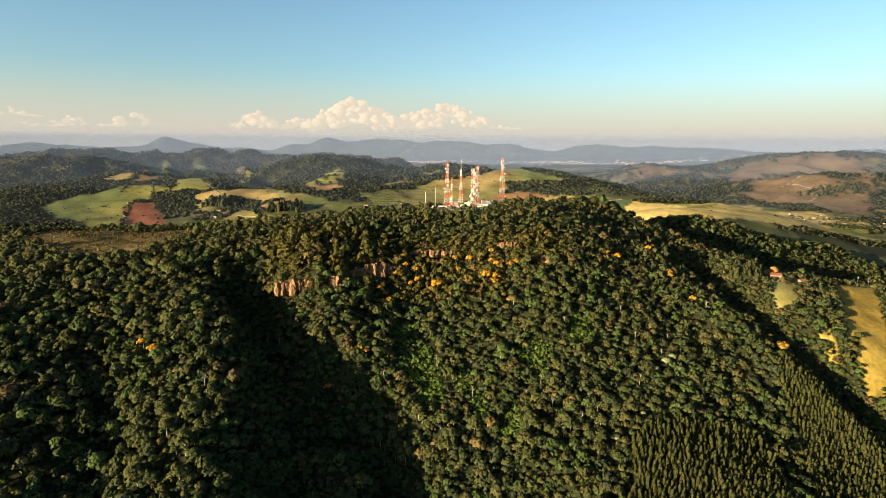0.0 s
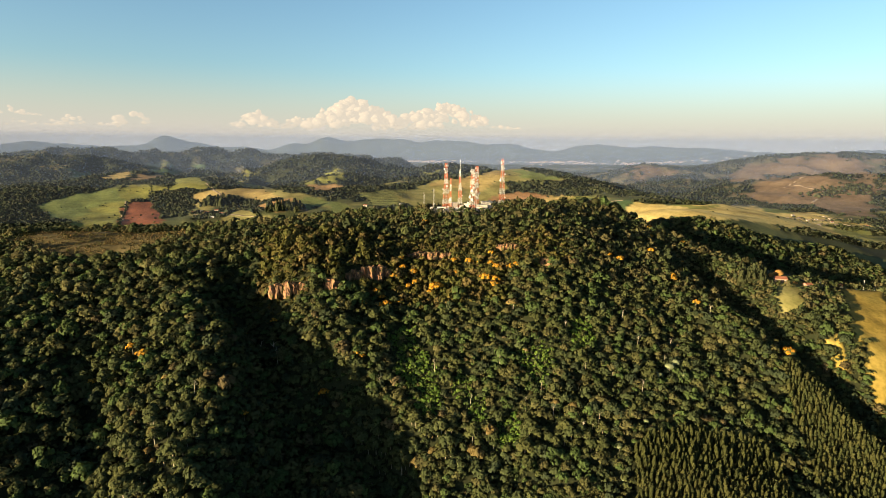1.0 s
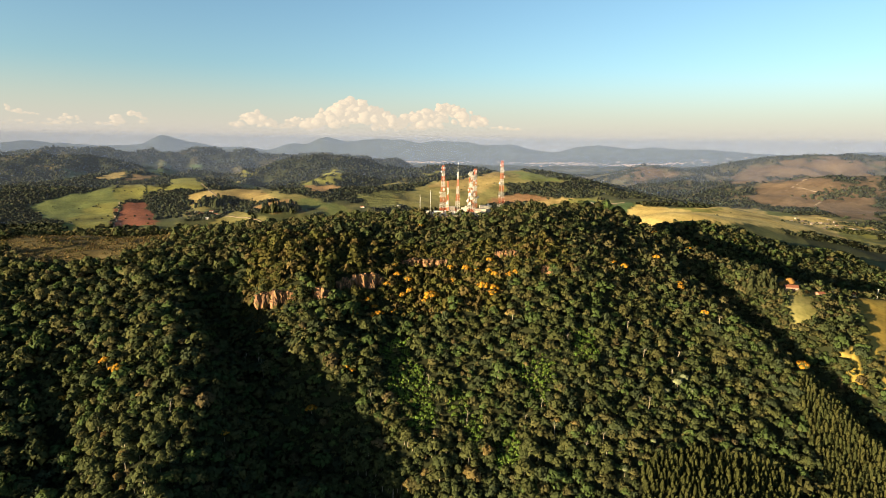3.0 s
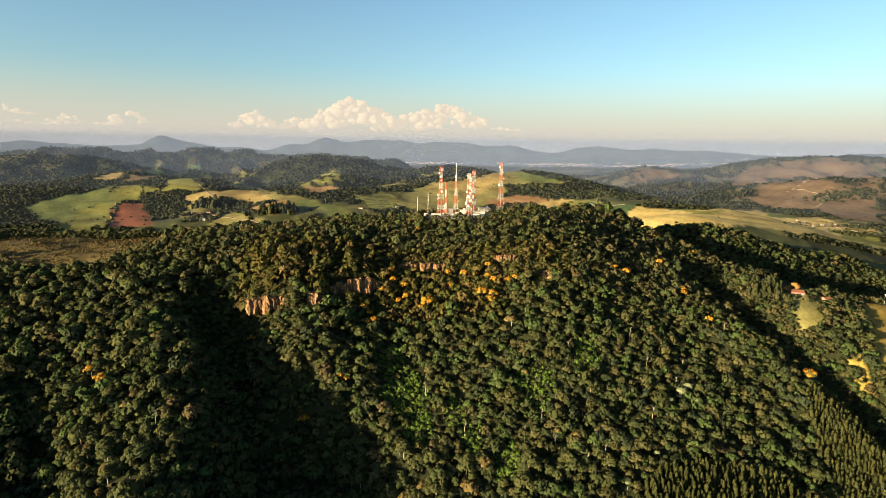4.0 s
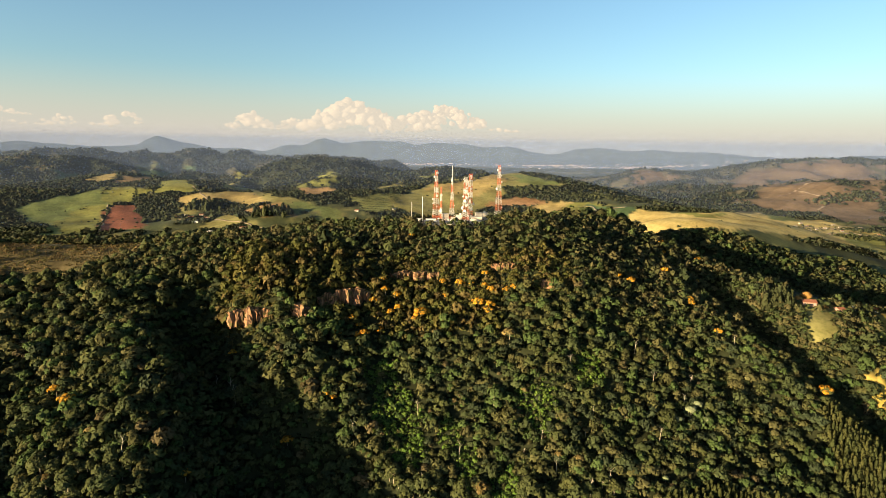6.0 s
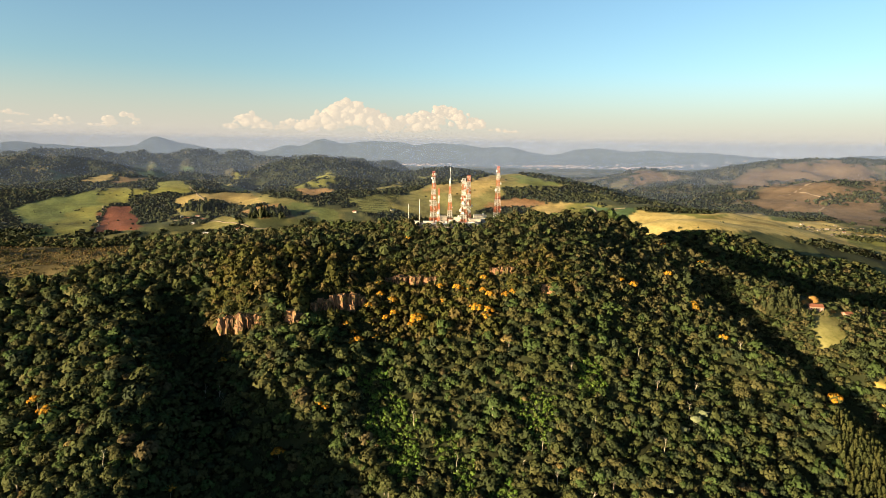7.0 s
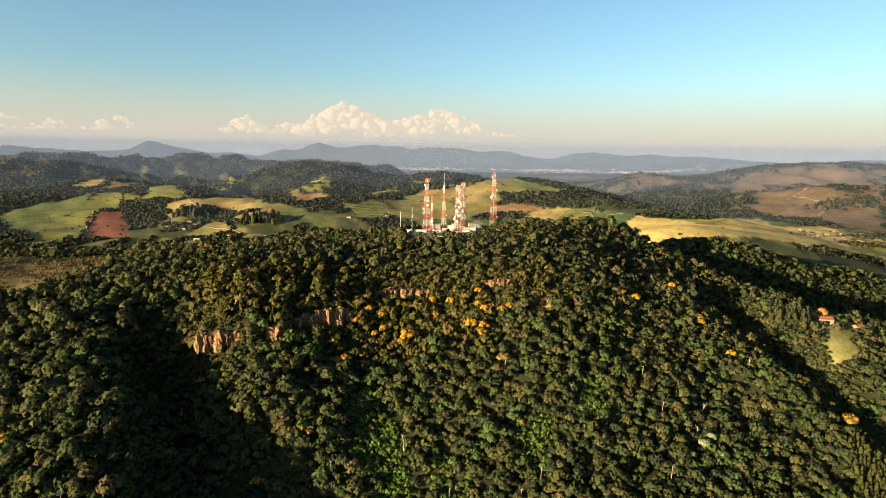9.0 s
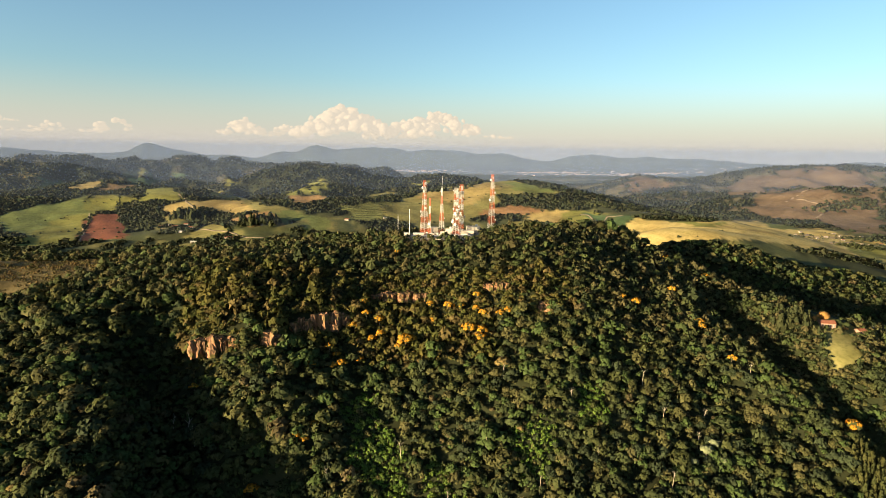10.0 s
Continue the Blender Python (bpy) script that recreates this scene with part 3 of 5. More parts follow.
def forest_places(seed, step, y0, y1, x0=-900, x1=940):
    """Crown places: x, y, height of the crown's base, radius. Steep ground carries more trees to the plan's square metre."""
    s = 0.68 * step
    x, y = scatter(max(x0, -0.9 * y1 - 120), min(x1, 0.9 * y1 + 30), y0, y1, s, seed)
    keep = (x < 0.88 * y + 30) & (x > -0.9 * y - 60) & ~open_land(x, y)
    for cx, cy, wide, tall, skew in CLIFFS:
        keep &= (np.abs(x - cx) > 0.52 * wide) | (np.abs(y - cy - skew * (x - cx) + 5.0) > 7.5)          # bare rock
    x, y = x[keep], y[keep]
    rng = np.random.RandomState(seed + 1)
    gx, gy = land_height(x + 2, y) - land_height(x - 2, y), land_height(x, y + 2) - land_height(x, y - 2)
    steep = np.sqrt(1 + (gx * gx + gy * gy) / 16)
    keep = rng.uniform(0, 1, x.size) < 0.46 * steep ** 1.6
    x, y, steep = x[keep], y[keep], steep[keep]
    r = np.clip(step * 0.62 * np.exp(rng.normal(0, 0.34, x.size)), 1.6, 7.4)
    vine = np.zeros(x.size, bool)
    for cx, cy, cr in VINES:
        vine |= np.hypot(x - cx, y - cy) < cr
    r[vine] *= 0.5
    low = inside(x, y, [(325, 541), (440, 552), (440, 585), (335, 590)])   # bushes behind the terrace
    r[low] *= 0.5
    vine |= low
    z = land_height(x, y) + np.where(vine, 0.2, rng.gamma(2.0, 0.95, x.size)) + 0.15 * r
    stay = ~vine | (rng.uniform(0, 1, x.size) < 0.4)
    return np.stack([x, y, z, r], -1)[stay]


VINES = ((-19, 398, 17), (-28, 412, 12), (-8, 380, 11), (74, 398, 14), (112, 420, 11), (49, 360, 10), (17, 386, 9), (28, 372, 9))   # thickets of creepers

NEAR = forest_places(21, 5.8, 250, 470)
MID = forest_places(22, 4.0, 470, 640)
FAR = forest_places(23, 18.0, 640, 1040, x1=235)
EAST = forest_places(28, 5.4, 640, 880, x0=235, x1=780)
vx, vy = scatter(-60, 140, 345, 440, 2.3, 24)
vk = np.zeros(vx.size, bool)
for cx, cy, cr in VINES:
    vk |= np.hypot(vx - cx, vy - cy) < cr * (1.0 + 0.25 * waves(vx, vy, 18, 25, 2))
vx, vy = vx[vk], vy[vk]
build_trees("creeper_thicket", np.stack([vx, vy, land_height(vx, vy) + 0.2, np.random.RandomState(26).uniform(1.0, 2.6, vx.size)], -1), MID_SHAPES, 27, "bright green creepers smothering low trees on the slope",
            [(0.072, 0.119, 0.020), (0.089, 0.128, 0.024), (0.068, 0.098, 0.020)])
# ledges round the cliffs carry low tawny scrub
ledge = (MID[:, 1] < 506) & (np.abs(MID[:, 0] + 20) < 135)
LEDGE = np.concatenate([MID[ledge], NEAR[(NEAR[:, 1] > 441) & (np.abs(NEAR[:, 0] + 50) < 105)]])
MID = MID[~ledge]
NEAR = NEAR[~((NEAR[:, 1] > 441) & (np.abs(NEAR[:, 0] + 50) < 105))]
crng = np.random.RandomState(36)
rows = [LEDGE]
for cx, cy, wide, tall, skew in CLIFFS:
    for n, off in ((int(wide * 1.3), 1.8), (int(wide * 0.5), -0.8), (int(wide * 0.6), -8.0)):
        sx = crng.uniform(-0.6, 0.6, n) * wide
        px, py = cx + sx, cy + skew * sx + off + crng.uniform(-0.9, 0.9, n)
        rows.append(np.stack([px, py, land_height(px, py + (1.5 if off > 0 else 0)) - 0.5, crng.uniform(1.5, 2.9, n)], -1))
for cx, cy, wide, tall, skew in CLIFFS:          # tufts hanging on the rock
    n = int(wide * 0.9)
    sx = crng.uniform(-0.5, 0.5, n) * wide
    rows.append(np.stack([cx + sx, cy + skew * sx - 4.8 + crng.uniform(-0.8, 0.8, n), h(cx, cy) + crng.uniform(-0.45, 0.35, n) * tall, crng.uniform(0.6, 1.3, n)], -1))
rows[0] = LEDGE[LEDGE[:, 3] > 2.6]
for k in range(2):
    low = LEDGE.copy()
    low[:, :2] += crng.uniform(-2.2, 2.2, (len(low), 2))
    low[:, 2] = land_height(low[:, 0], low[:, 1]) - 0.2
    low[:, 3] *= 0.58
    rows.append(low)
build_trees("ledge_scrub", np.concatenate(rows), MID_SHAPES, 37, "low tawny scrub on the rocky ledges", [(0.072, 0.062, 0.018), (0.058, 0.055, 0.015), (0.083, 0.062, 0.023), (0.051, 0.053, 0.014)])
hx, hy = scatter(-440, -220, 465, 615, 2.7, 45)
hk = inside(hx, hy, FIELDS[HEATH][1]) & (waves(hx, hy, 34, 46, 3) > -0.55)
hx, hy = hx[hk], hy[hk]
hr = np.random.RandomState(47)
build_trees("heath_scrub", np.stack([hx, hy, land_height(hx, hy) - 0.3, np.where(hr.uniform(0, 1, hx.size) < 0.03, 2.2, hr.uniform(0.6, 1.35, hx.size))], -1), [crown_shape(720 + i, lobes=3, sprigs=18, size=0.5, hull=OCT_V) for i in range(3)], 48,
            "low tawny scrub on the open plateau", [(0.118, 0.080, 0.030), (0.102, 0.080, 0.028), (0.140, 0.092, 0.036), (0.078, 0.070, 0.020)])
ux, uy = scatter(-330, 420, 252, 500, 4.5, 38)
uk = (np.abs(ux) < 0.85 * uy) & ~open_land(ux, uy)
ux, uy = ux[uk], uy[uk]
UNDER = [crown_shape(700 + i, lobes=4, sprigs=12, size=0.6, hull=OCT_V) for i in range(3)]
build_trees("undergrowth", np.stack([ux, uy, land_height(ux, uy) - 0.4, np.random.RandomState(39).uniform(1.5, 2.8, ux.size)], -1), UNDER, 40, "shrubs and saplings under the forest trees")
# the trees nearest to the flight stand singly
near_by = (np.abs(NEAR[:, 0] - 30) < 85) & (NEAR[:, 1] > 345) & (NEAR[:, 1] < 395) | (np.abs(NEAR[:, 0] + 165) < 26) & (NEAR[:, 1] > 268) & (NEAR[:, 1] < 318)
SINGLE = [(p[0], p[1], p[3]) for p in NEAR[near_by][:290]]
NEAR = np.concatenate([NEAR[near_by][290:], NEAR[~near_by]])
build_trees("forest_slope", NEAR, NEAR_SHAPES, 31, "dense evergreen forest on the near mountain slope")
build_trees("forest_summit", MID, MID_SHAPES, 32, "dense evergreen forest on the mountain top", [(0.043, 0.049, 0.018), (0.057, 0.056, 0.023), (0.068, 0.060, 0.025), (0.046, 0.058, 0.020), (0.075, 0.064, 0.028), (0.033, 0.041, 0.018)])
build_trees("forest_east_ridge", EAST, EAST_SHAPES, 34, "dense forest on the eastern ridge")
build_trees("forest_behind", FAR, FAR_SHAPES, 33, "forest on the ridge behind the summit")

# far woods
far_shapes = [crown_shape(400 + i, lobes=3, sprigs=6 if i < 3 else 4, size=0.8 if i < 3 else 0.9, tall=t, hull=OCT_V) for i, t in enumerate((0.55, 0.7, 0.5, 0.4, 0.5, 0.36))]
for nm, y0, y1, step, rad, sd in (("valley_woods", 1040, 1900, 7.6, 4.8, 41), ("hill_woods", 1900, 3200, 12.4, 7.6, 44)):
    wx, wy = scatter(-0.9 * y1, 0.9 * y1, y0, y1, step, sd)
    wk = (np.abs(wx) < 0.86 * wy + 60) & wooded(wx, wy) & (cover_of(wx, wy) < 0)
    wx, wy = wx[wk], wy[wk]
    wrng = np.random.RandomState(sd + 1)
    wr = rad * np.exp(wrng.normal(0, 0.25, wx.size))
    for east, lab in ((wx > 500, "hazy woods on the eastern plain"), (wx <= 500, "dark woods on the distant hills")):
        ex, ey, er = wx[east], wy[east], wr[east]
        build_trees(nm, np.stack([ex, ey, land_height(ex, ey) - 0.6, er], -1), far_shapes[:3] if y1 < 2000 else far_shapes[3:], sd + 2, lab, [(0.022, 0.028, 0.015), (0.028, 0.033, 0.016), (0.036, 0.036, 0.019)])
for nm, poly, sd in (("plantation_near", PLANT_A, 51), ("plantation_far", PLANT_B, 52)):
    gx, gy = scatter(-150, 150, -150, 150, 3.5, sd, 0.24)
    px, py = 215 + gx * 0.93 - gy * 0.37, 355 + gx * 0.37 + gy * 0.93
    pk = inside(px, py, poly)
    px, py = px[pk], py[pk]
    if poly is PLANT_A:
        first = np.argsort(-py)[:260]
        PLANT_SINGLE = [(px[i], py[i]) for i in first]
        px, py = np.delete(px, first), np.delete(py, first)
    prng = np.random.RandomState(sd)
    build_trees(nm, np.stack([px, py, land_height(px, py) + 2.5 + prng.uniform(0, 2.0, px.size), prng.uniform(1.6, 2.3, px.size)], -1), [conifer_shape(sd + i, 64, 0.62) for i in range(5)], sd,
                "rows of slender young eucalyptus trees", [(0.037, 0.041, 0.014), (0.046, 0.046, 0.015)])


# ---- building blocks for the things ----
def bars(lines, thick, sides=4):
    """Straight bars between pairs of points, as one bmesh."""
    bm = bmesh.new()
    for a, b in lines:
        a, b = Vector(a), Vector(b)
        m = (b - a).to_track_quat("Z", "Y").to_matrix().to_4x4()
        m.translation = (a + b) / 2
        bmesh.ops.create_cone(bm, cap_ends=True, segments=sides, radius1=thick / 2, radius2=thick / 2, depth=(b - a).length, matrix=m)
    return bm


def box(bm, x0, x1, y0, y1, z0, z1):
    m = Matrix.Translation(((x0 + x1) / 2, (y0 + y1) / 2, (z0 + z1) / 2)) @ Matrix.Diagonal((x1 - x0, y1 - y0, z1 - z0, 1))
    bmesh.ops.create_cube(bm, size=1.0, matrix=m)
    return bm


def boxed(*args, bevel=0.0):
    bm = box(bmesh.new(), *args)
    if bevel:
        bmesh.ops.bevel(bm, geom=bm.edges[:], offset=bevel, segments=1, affect="EDGES")
    return bm


def part(name, bm, material, parent, label=""):
    me = bpy.data.meshes.new(name)
    bm.to_mesh(me)
    bm.free()
    me.materials.append(material)
    ob = new(name, me)
    ob.parent = parent
    return tagged(ob, label) if label else ob


def thing(name, x, y, z, label, category, group="", turn=0.0):
    ob = new(name)
    ob.empty_display_size = 0.5
    ob.matrix_world = pose(x, y, z, 0, 0, turn)
    return tagged(ob, label, category, group)


# ---- single trees: trunk and crown ----
def trunk_mesh(height, radius, limbs, seed, reach=0.45, rise=0.35):
    """A tapered trunk, slightly bent, with limbs reaching into the crown."""
    rng = random.Random(seed)
    bm = bmesh.new()

    def limb(p, q, r0, r1, sides):
        m = (q - p).to_track_quat("Z", "Y").to_matrix().to_4x4()
        m.translation = (p + q) / 2
        bmesh.ops.create_cone(bm, cap_ends=False, segments=sides, radius1=r0, radius2=r1, depth=(q - p).length, matrix=m)

    knee = Vector((rng.uniform(-0.04, 0.04) * height, rng.uniform(-0.04, 0.04) * height, height * 0.55))
    top = Vector((rng.uniform(-0.06, 0.06) * height, rng.uniform(-0.06, 0.06) * height, height))
    limb(Vector((0, 0, -0.15 * height)), knee, radius, radius * 0.72, 6)
    limb(knee, top, radius * 0.72, radius * 0.4, 6)
    for i in range(limbs):
        a = math.tau * (i + rng.uniform(-0.2, 0.2)) / limbs
        s = knee.lerp(top, rng.uniform(0.3, 1.0))
        e = s + Vector((math.cos(a) * reach * height, math.sin(a) * reach * height, rise * height * rng.uniform(0.7, 1.2)))
        limb(s, e, radius * 0.38, radius * 0.1, 4)
    me = bpy.data.meshes.new("trunk")
    bm.to_mesh(me)
    bm.free()
    return me


def crown_mesh(shape, name="crown"):
    quads, core, soft = shape
    n = len(quads) * 3
    faces = np.concatenate([np.arange(n).reshape(-1, 3), HULLS[len(core)] + n])
    ob = link_mesh(name, np.concatenate([quads.reshape(-1, 3), core]), faces)
    me = ob.data
    bulge(me, soft)
    bpy.data.objects.remove(ob)
    return me


def tree_kind(name, shape, leaf, bark, label, category, lift, radius, trunk_h, limbs, seed, group="", reach=0.45):
    """A tree of unit crown radius; lift: the crown's base above the ground in crown radii."""
    root = thing(name, 0, 0, 0, label, category, group)
    tm = trunk_mesh(trunk_h, radius, limbs, seed, reach)
    tm.materials.append(bark)
    t = new("trunk", tm)
    t.parent = root
    cm = crown_mesh(shape)
    cm.materials.append(leaf)
    c = new("crown", cm)
    c.parent = root
    c.location = (0, 0, lift)
    return root


def grow(kinds, places, seed):
    """Copies must be taken while the originals still have unit scale, so the originals are set last."""
    rng = random.Random(seed)
    first = {}
    for x, y, size in places:
        k = rng.choice(kinds)
        m = pose(x, y, h(x, y) - 0.2, 0, 0, rng.uniform(0, 360)) @ Matrix.Diagonal((size, size * rng.uniform(0.88, 1.14), size * rng.uniform(0.85, 1.2), 1))
        if k.name not in first:
            first[k.name] = (k, m)
        else:
            copy_thing(k, m)
    for k, m in first.values():
        k.matrix_basis = m


rt = random.Random(61)
broad = [tree_kind("forest_tree", crown_shape(500 + i, lo, sp, sz, fl, 0.62, tl, OCT_V), lf, BARK, lb, "tree", lf2, 0.075, 1.1, 4, 70 + i, "trees of the near slope")
         for i, (lo, sp, sz, fl, tl, lf, lb, lf2) in enumerate((
             (9, 252, 0.21, 0.75, 1.0, LEAF_OWN, "evergreen forest tree with a rounded dark green crown", 0.7), (8, 248, 0.23, 0.6, 0.85, LEAF_OWN, "evergreen forest tree with a low spreading crown", 0.6),
             (10, 260, 0.22, 0.9, 1.25, LEAF_OWN, "tall evergreen forest tree with a lumpy olive crown", 0.8), (7, 238, 0.24, 0.8, 1.1, LEAF_OWN, "evergreen forest tree with a dense leafy crown", 0.7),
             (9, 252, 0.22, 0.7, 0.9, LEAF_DRY, "forest tree with brownish thinning leaves", 0.75)))]
grow(broad[:4] * 5 + broad[4:], [tuple(p) for p in SINGLE], 62)

flower_kinds = [tree_kind("flowering_tree", crown_shape(520 + i, lo, 200, 0.25, 0.75, 0.66, 0.9, ICO2_V), LEAF_OWN, BARK, "tree in full orange-yellow blossom among the green forest", "flowering tree", 2.0, 0.06, 2.1, 4, 80 + i, "yellow flowering trees") for i, lo in enumerate((5, 7, 4))]
for i, (kind, lo) in enumerate(zip(flower_kinds, (5, 7, 4))):
    quads, _, soft = crown_shape(525 + i, lo + 3, 230, 0.24, 0.80, 0.95, 0.92, ICO2_V)
    bl = link_mesh("blossom", (quads * np.array([1.05, 1.05, 1.08])).reshape(-1, 3), np.arange(len(quads) * 3).reshape(-1, 3), LEAF_YELLOW, kind)
    bulge(bl.data, soft[:len(quads) * 3])
    bl.location = (0, 0, 2.0)
    tagged(bl, "orange-yellow blossom all over the crown")
FLOWERING = ((-62, 427), (-49, 432), (-44, 434), (-33, 440), (-27, 455), (-21, 457), (-32, 469), (-35, 477), (12, 480), (14, 470), (34, 476), (45, 482), (49, 468), (60, 467), (66, 468), (44, 472), (-53, 443), (-48, 440), (-23, 467), (-39, 459), (-133, 424), (25, 475))
FLOWERING_B = ((154, 495), (163, 492), (212, 494), (212, 489), (223, 465), (224, 581), (202, 521), (230, 603), (263, 591), (254, 569), (388, 731), (-54, 398), (-58, 391), (-62, 391), (-85, 381), (-209, 359), (-229, 344), (-125, 331), (-16, 537), (-4, 453), (-9, 452))
FLOWERING_BIG = ((-4, 452, 5.0), (38, 455, 4.2), (46, 456, 4.2), (46, 452, 3.6), (284, 426, 4.4), (-196, 348, 3.8))
grow(flower_kinds, [(x, y, rt.uniform(2.1, 3.2)) for x, y in FLOWERING + FLOWERING_B] + list(FLOWERING_BIG), 63)

pale_kind = tree_kind("silver_crowned_tree", crown_shape(540, 6, 220, 0.24, 0.55, 0.62, 0.6, ICO2_V), LEAF_PALE, BARK_PALE, "tree with a pale silvery umbrella crown", "tree", 2.1, 0.05, 2.2, 5, 90, "silvery trees")
grow([pale_kind], [(166, 396, 3.6), (177, 402, 4.4), (184, 408, 3.6), (187, 400, 3.2), (118, 322, 2.6), (122, 344, 2.2), (-30, 378, 1.8), (146, 362, 2.0)], 64)
tall_kind = tree_kind("tall_forest_tree", crown_shape(545, 8, 200, 0.24, 0.6, 0.66, 0.75, OCT_V), LEAF_GOLD, BARK_PALE, "tall tree with a bare pale trunk and a thin golden-brown crown", "tree", 1.7, 0.06, 1.8, 6, 91, "tall bare-trunked trees", 0.32)
grow([tall_kind], [(59, 434, 5.6), (66, 404, 2.8), (-57, 354, 2.6), (84, 372, 3.2), (96, 370, 3.0), (-172, 330, 3.2), (150, 470, 2.8), (20, 402, 2.6), (132, 398, 3.0), (104, 388, 2.6)], 65)


def dead_tree(x, y, tall, seed):
    root = thing("dead_tree", x, y, h(x, y), "dead tree with a bare pale trunk and stubby limbs", "dead tree", "dead trees")
    me = trunk_mesh(tall, 0.017 * tall, 5, seed, 0.16, 0.2)
    me.materials.append(BARK_PALE)
    t = new("trunk", me)
    t.parent = root


for i, (x, y, tall) in enumerate(((-128, 404, 14), (-139, 408, 12), (-46, 330, 11), (110, 395, 11), (150, 384, 12), (62, 372, 10), (196, 420, 10), (-150, 320, 12), (100, 356, 12), (112, 360, 12), (74, 380, 12), (157, 419, 12), (176, 410, 12), (186, 424, 12), (23, 376, 12), (99, 417, 12), (-44, 381, 12), (-124, 401, 12), (-4, 396, 12), (231, 456, 12), (149, 435, 12), (46, 398, 12), (81, 365, 12))):
    dead_tree(x, y, tall, 100 + i)

euc_kinds = [tree_kind("plantation_tree", conifer_shape(560 + i, 110, 0.52), LEAF_EUC, BARK_PALE, "slender young eucalyptus with a narrow olive crown", "eucalyptus", 1.6, 0.07, 2.6, 0, 110 + i, "rows of planted eucalyptus") for i in range(3)]
grow(euc_kinds, [(x, y, 2.0 * rt.uniform(0.82, 1.15)) for x, y in PLANT_SINGLE], 66)


# ---- sandstone cliffs ----
def rock_block(rng, w, d, t):
    """An upright weathered block with worn edges."""
    bm = bmesh.new()
    bmesh.ops.create_cube(bm, size=1.0)
    bmesh.ops.subdivide_edges(bm, edges=bm.edges[:], cuts=3, use_grid_fill=True)
    s = rng.uniform(0, 50)
    for v in bm.verts:
        p = Vector((v.co.x * w, v.co.y * d, (v.co.z + 0.5) * t))
        k = noise.noise_vector(p * 0.35 + Vector((s, s, s)))
        p += Vector((k.x * 0.30 * w, k.y * 0.40 * d, k.z * 0.16 * t))
        k = noise.noise_vector(p * 1.1 + Vector((s, 0, s)))
        p += Vector((k.x * 0.09 * w, k.y * 0.5, k.z * 0.07 * t))
        p.x *= 1 - 0.16 * (v.co.z + 0.5)
        v.co = p
    return bm


def rock_face(x, y, z, wide, tall, seed, skew=0.0):
    """Blocks of unlike width and height standing close, split by narrow cracks, with a few lower ledges before them."""
    rng = random.Random(seed)
    root = thing("rock_face", x, y, z, "weathered orange sandstone cliff between forest trees", "cliff", "cliffs below the summit")
    u = -wide / 2
    while u < wide / 2:
        w = rng.choice((1.6, 2.2, 3.0, 4.2, 5.5, 6.5)) * rng.uniform(0.85, 1.15)
        t = tall * (0.72 + 0.3 * noise.noise(Vector((u * 0.16, seed, 0.0))) + rng.uniform(-0.08, 0.08)) * (1 - 0.35 * abs(2 * u / wide) ** 2) + 3
        b = part("rock_block", rock_block(rng, w * 1.12, rng.uniform(5.5, 7.5), t), ROCK, root)
        b.location = (u + w / 2, skew * u - 2.2 + rng.uniform(-0.9, 0.9), -0.42 * tall - 3)
        b.rotation_euler = (rng.uniform(-0.09, 0.03), rng.uniform(-0.04, 0.04), rng.uniform(-0.6, -0.05))
        if rng.random() < 0.45:
            b = part("rock_block", rock_block(rng, w * 0.9, 3.5, t * rng.uniform(0.35, 0.6)), ROCK, root)
            b.location = (u + w / 2 + rng.uniform(-1, 1), skew * u - 5.0, -0.42 * tall - 3)
            b.rotation_euler = (0, 0, rng.uniform(-0.4, 0.3))
        u += w * rng.uniform(0.9, 1.02)


for i, (x, y, wide, tall, skew) in enumerate(CLIFFS):
    rock_face(x, y, h(x, y), wide, tall, 120 + i, skew)


# ---- transmitter station ----
def lattice(parent, z0, z1, w0, w1, panels, material, name, thick=0.16):
    """A four-legged braced section."""
    lines = []
    for i in range(panels):
        a, b = z0 + (z1 - z0) * i / panels, z0 + (z1 - z0) * (i + 1) / panels
        wa, wb = w0 + (w1 - w0) * i / panels, w0 + (w1 - w0) * (i + 1) / panels
        ca = [(sx * wa / 2, sy * wa / 2, a) for sx, sy in ((-1, -1), (1, -1), (1, 1), (-1, 1))]
        cb = [(sx * wb / 2, sy * wb / 2, b) for sx, sy in ((-1, -1), (1, -1), (1, 1), (-1, 1))]
        for k in range(4):
            n = (k + 1) % 4
            lines += [(ca[k], cb[k]), (ca[k], cb[n]), (ca[n], cb[k]), (cb[k], cb[n])]
    return part(name, bars(lines, thick), material, parent)


def dish(parent, x, y, z, dia, turn, tilt=0.0):
    """A drum-shaped microwave dish on a short bracket; turn: the way it faces, 0 is towards -y."""
    bm = bmesh.new()
    bmesh.ops.create_cone(bm, cap_ends=True, segments=16, radius1=dia / 2, radius2=dia / 2, depth=0.34 * dia, matrix=pose(0, -0.17 * dia, 0, 90))
    bmesh.ops.create_cone(bm, cap_ends=True, segments=16, radius1=dia / 2, radius2=dia * 0.16, depth=0.22 * dia, matrix=pose(0, 0.11 * dia, 0, -90))
    d = part("dish_antenna", bm, DISH, parent, "white microwave dish")
    d.matrix_basis = pose(x, y, z, tilt, 0, turn)
    b = part("bracket", bars([((0, 0.2 * dia, 0), (0, 0.75 * dia, 0))], 0.22), GALV, d)
    return d


def panel_antenna(parent, x, y, z, turn, tall=2.2):
    p = part("panel_antenna", boxed(-0.25, 0.25, -0.12, 0.12, 0, tall, bevel=0.05), DISH, parent, "white panel antenna")
    p.matrix_basis = pose(x, y, z, 0, 0, turn)


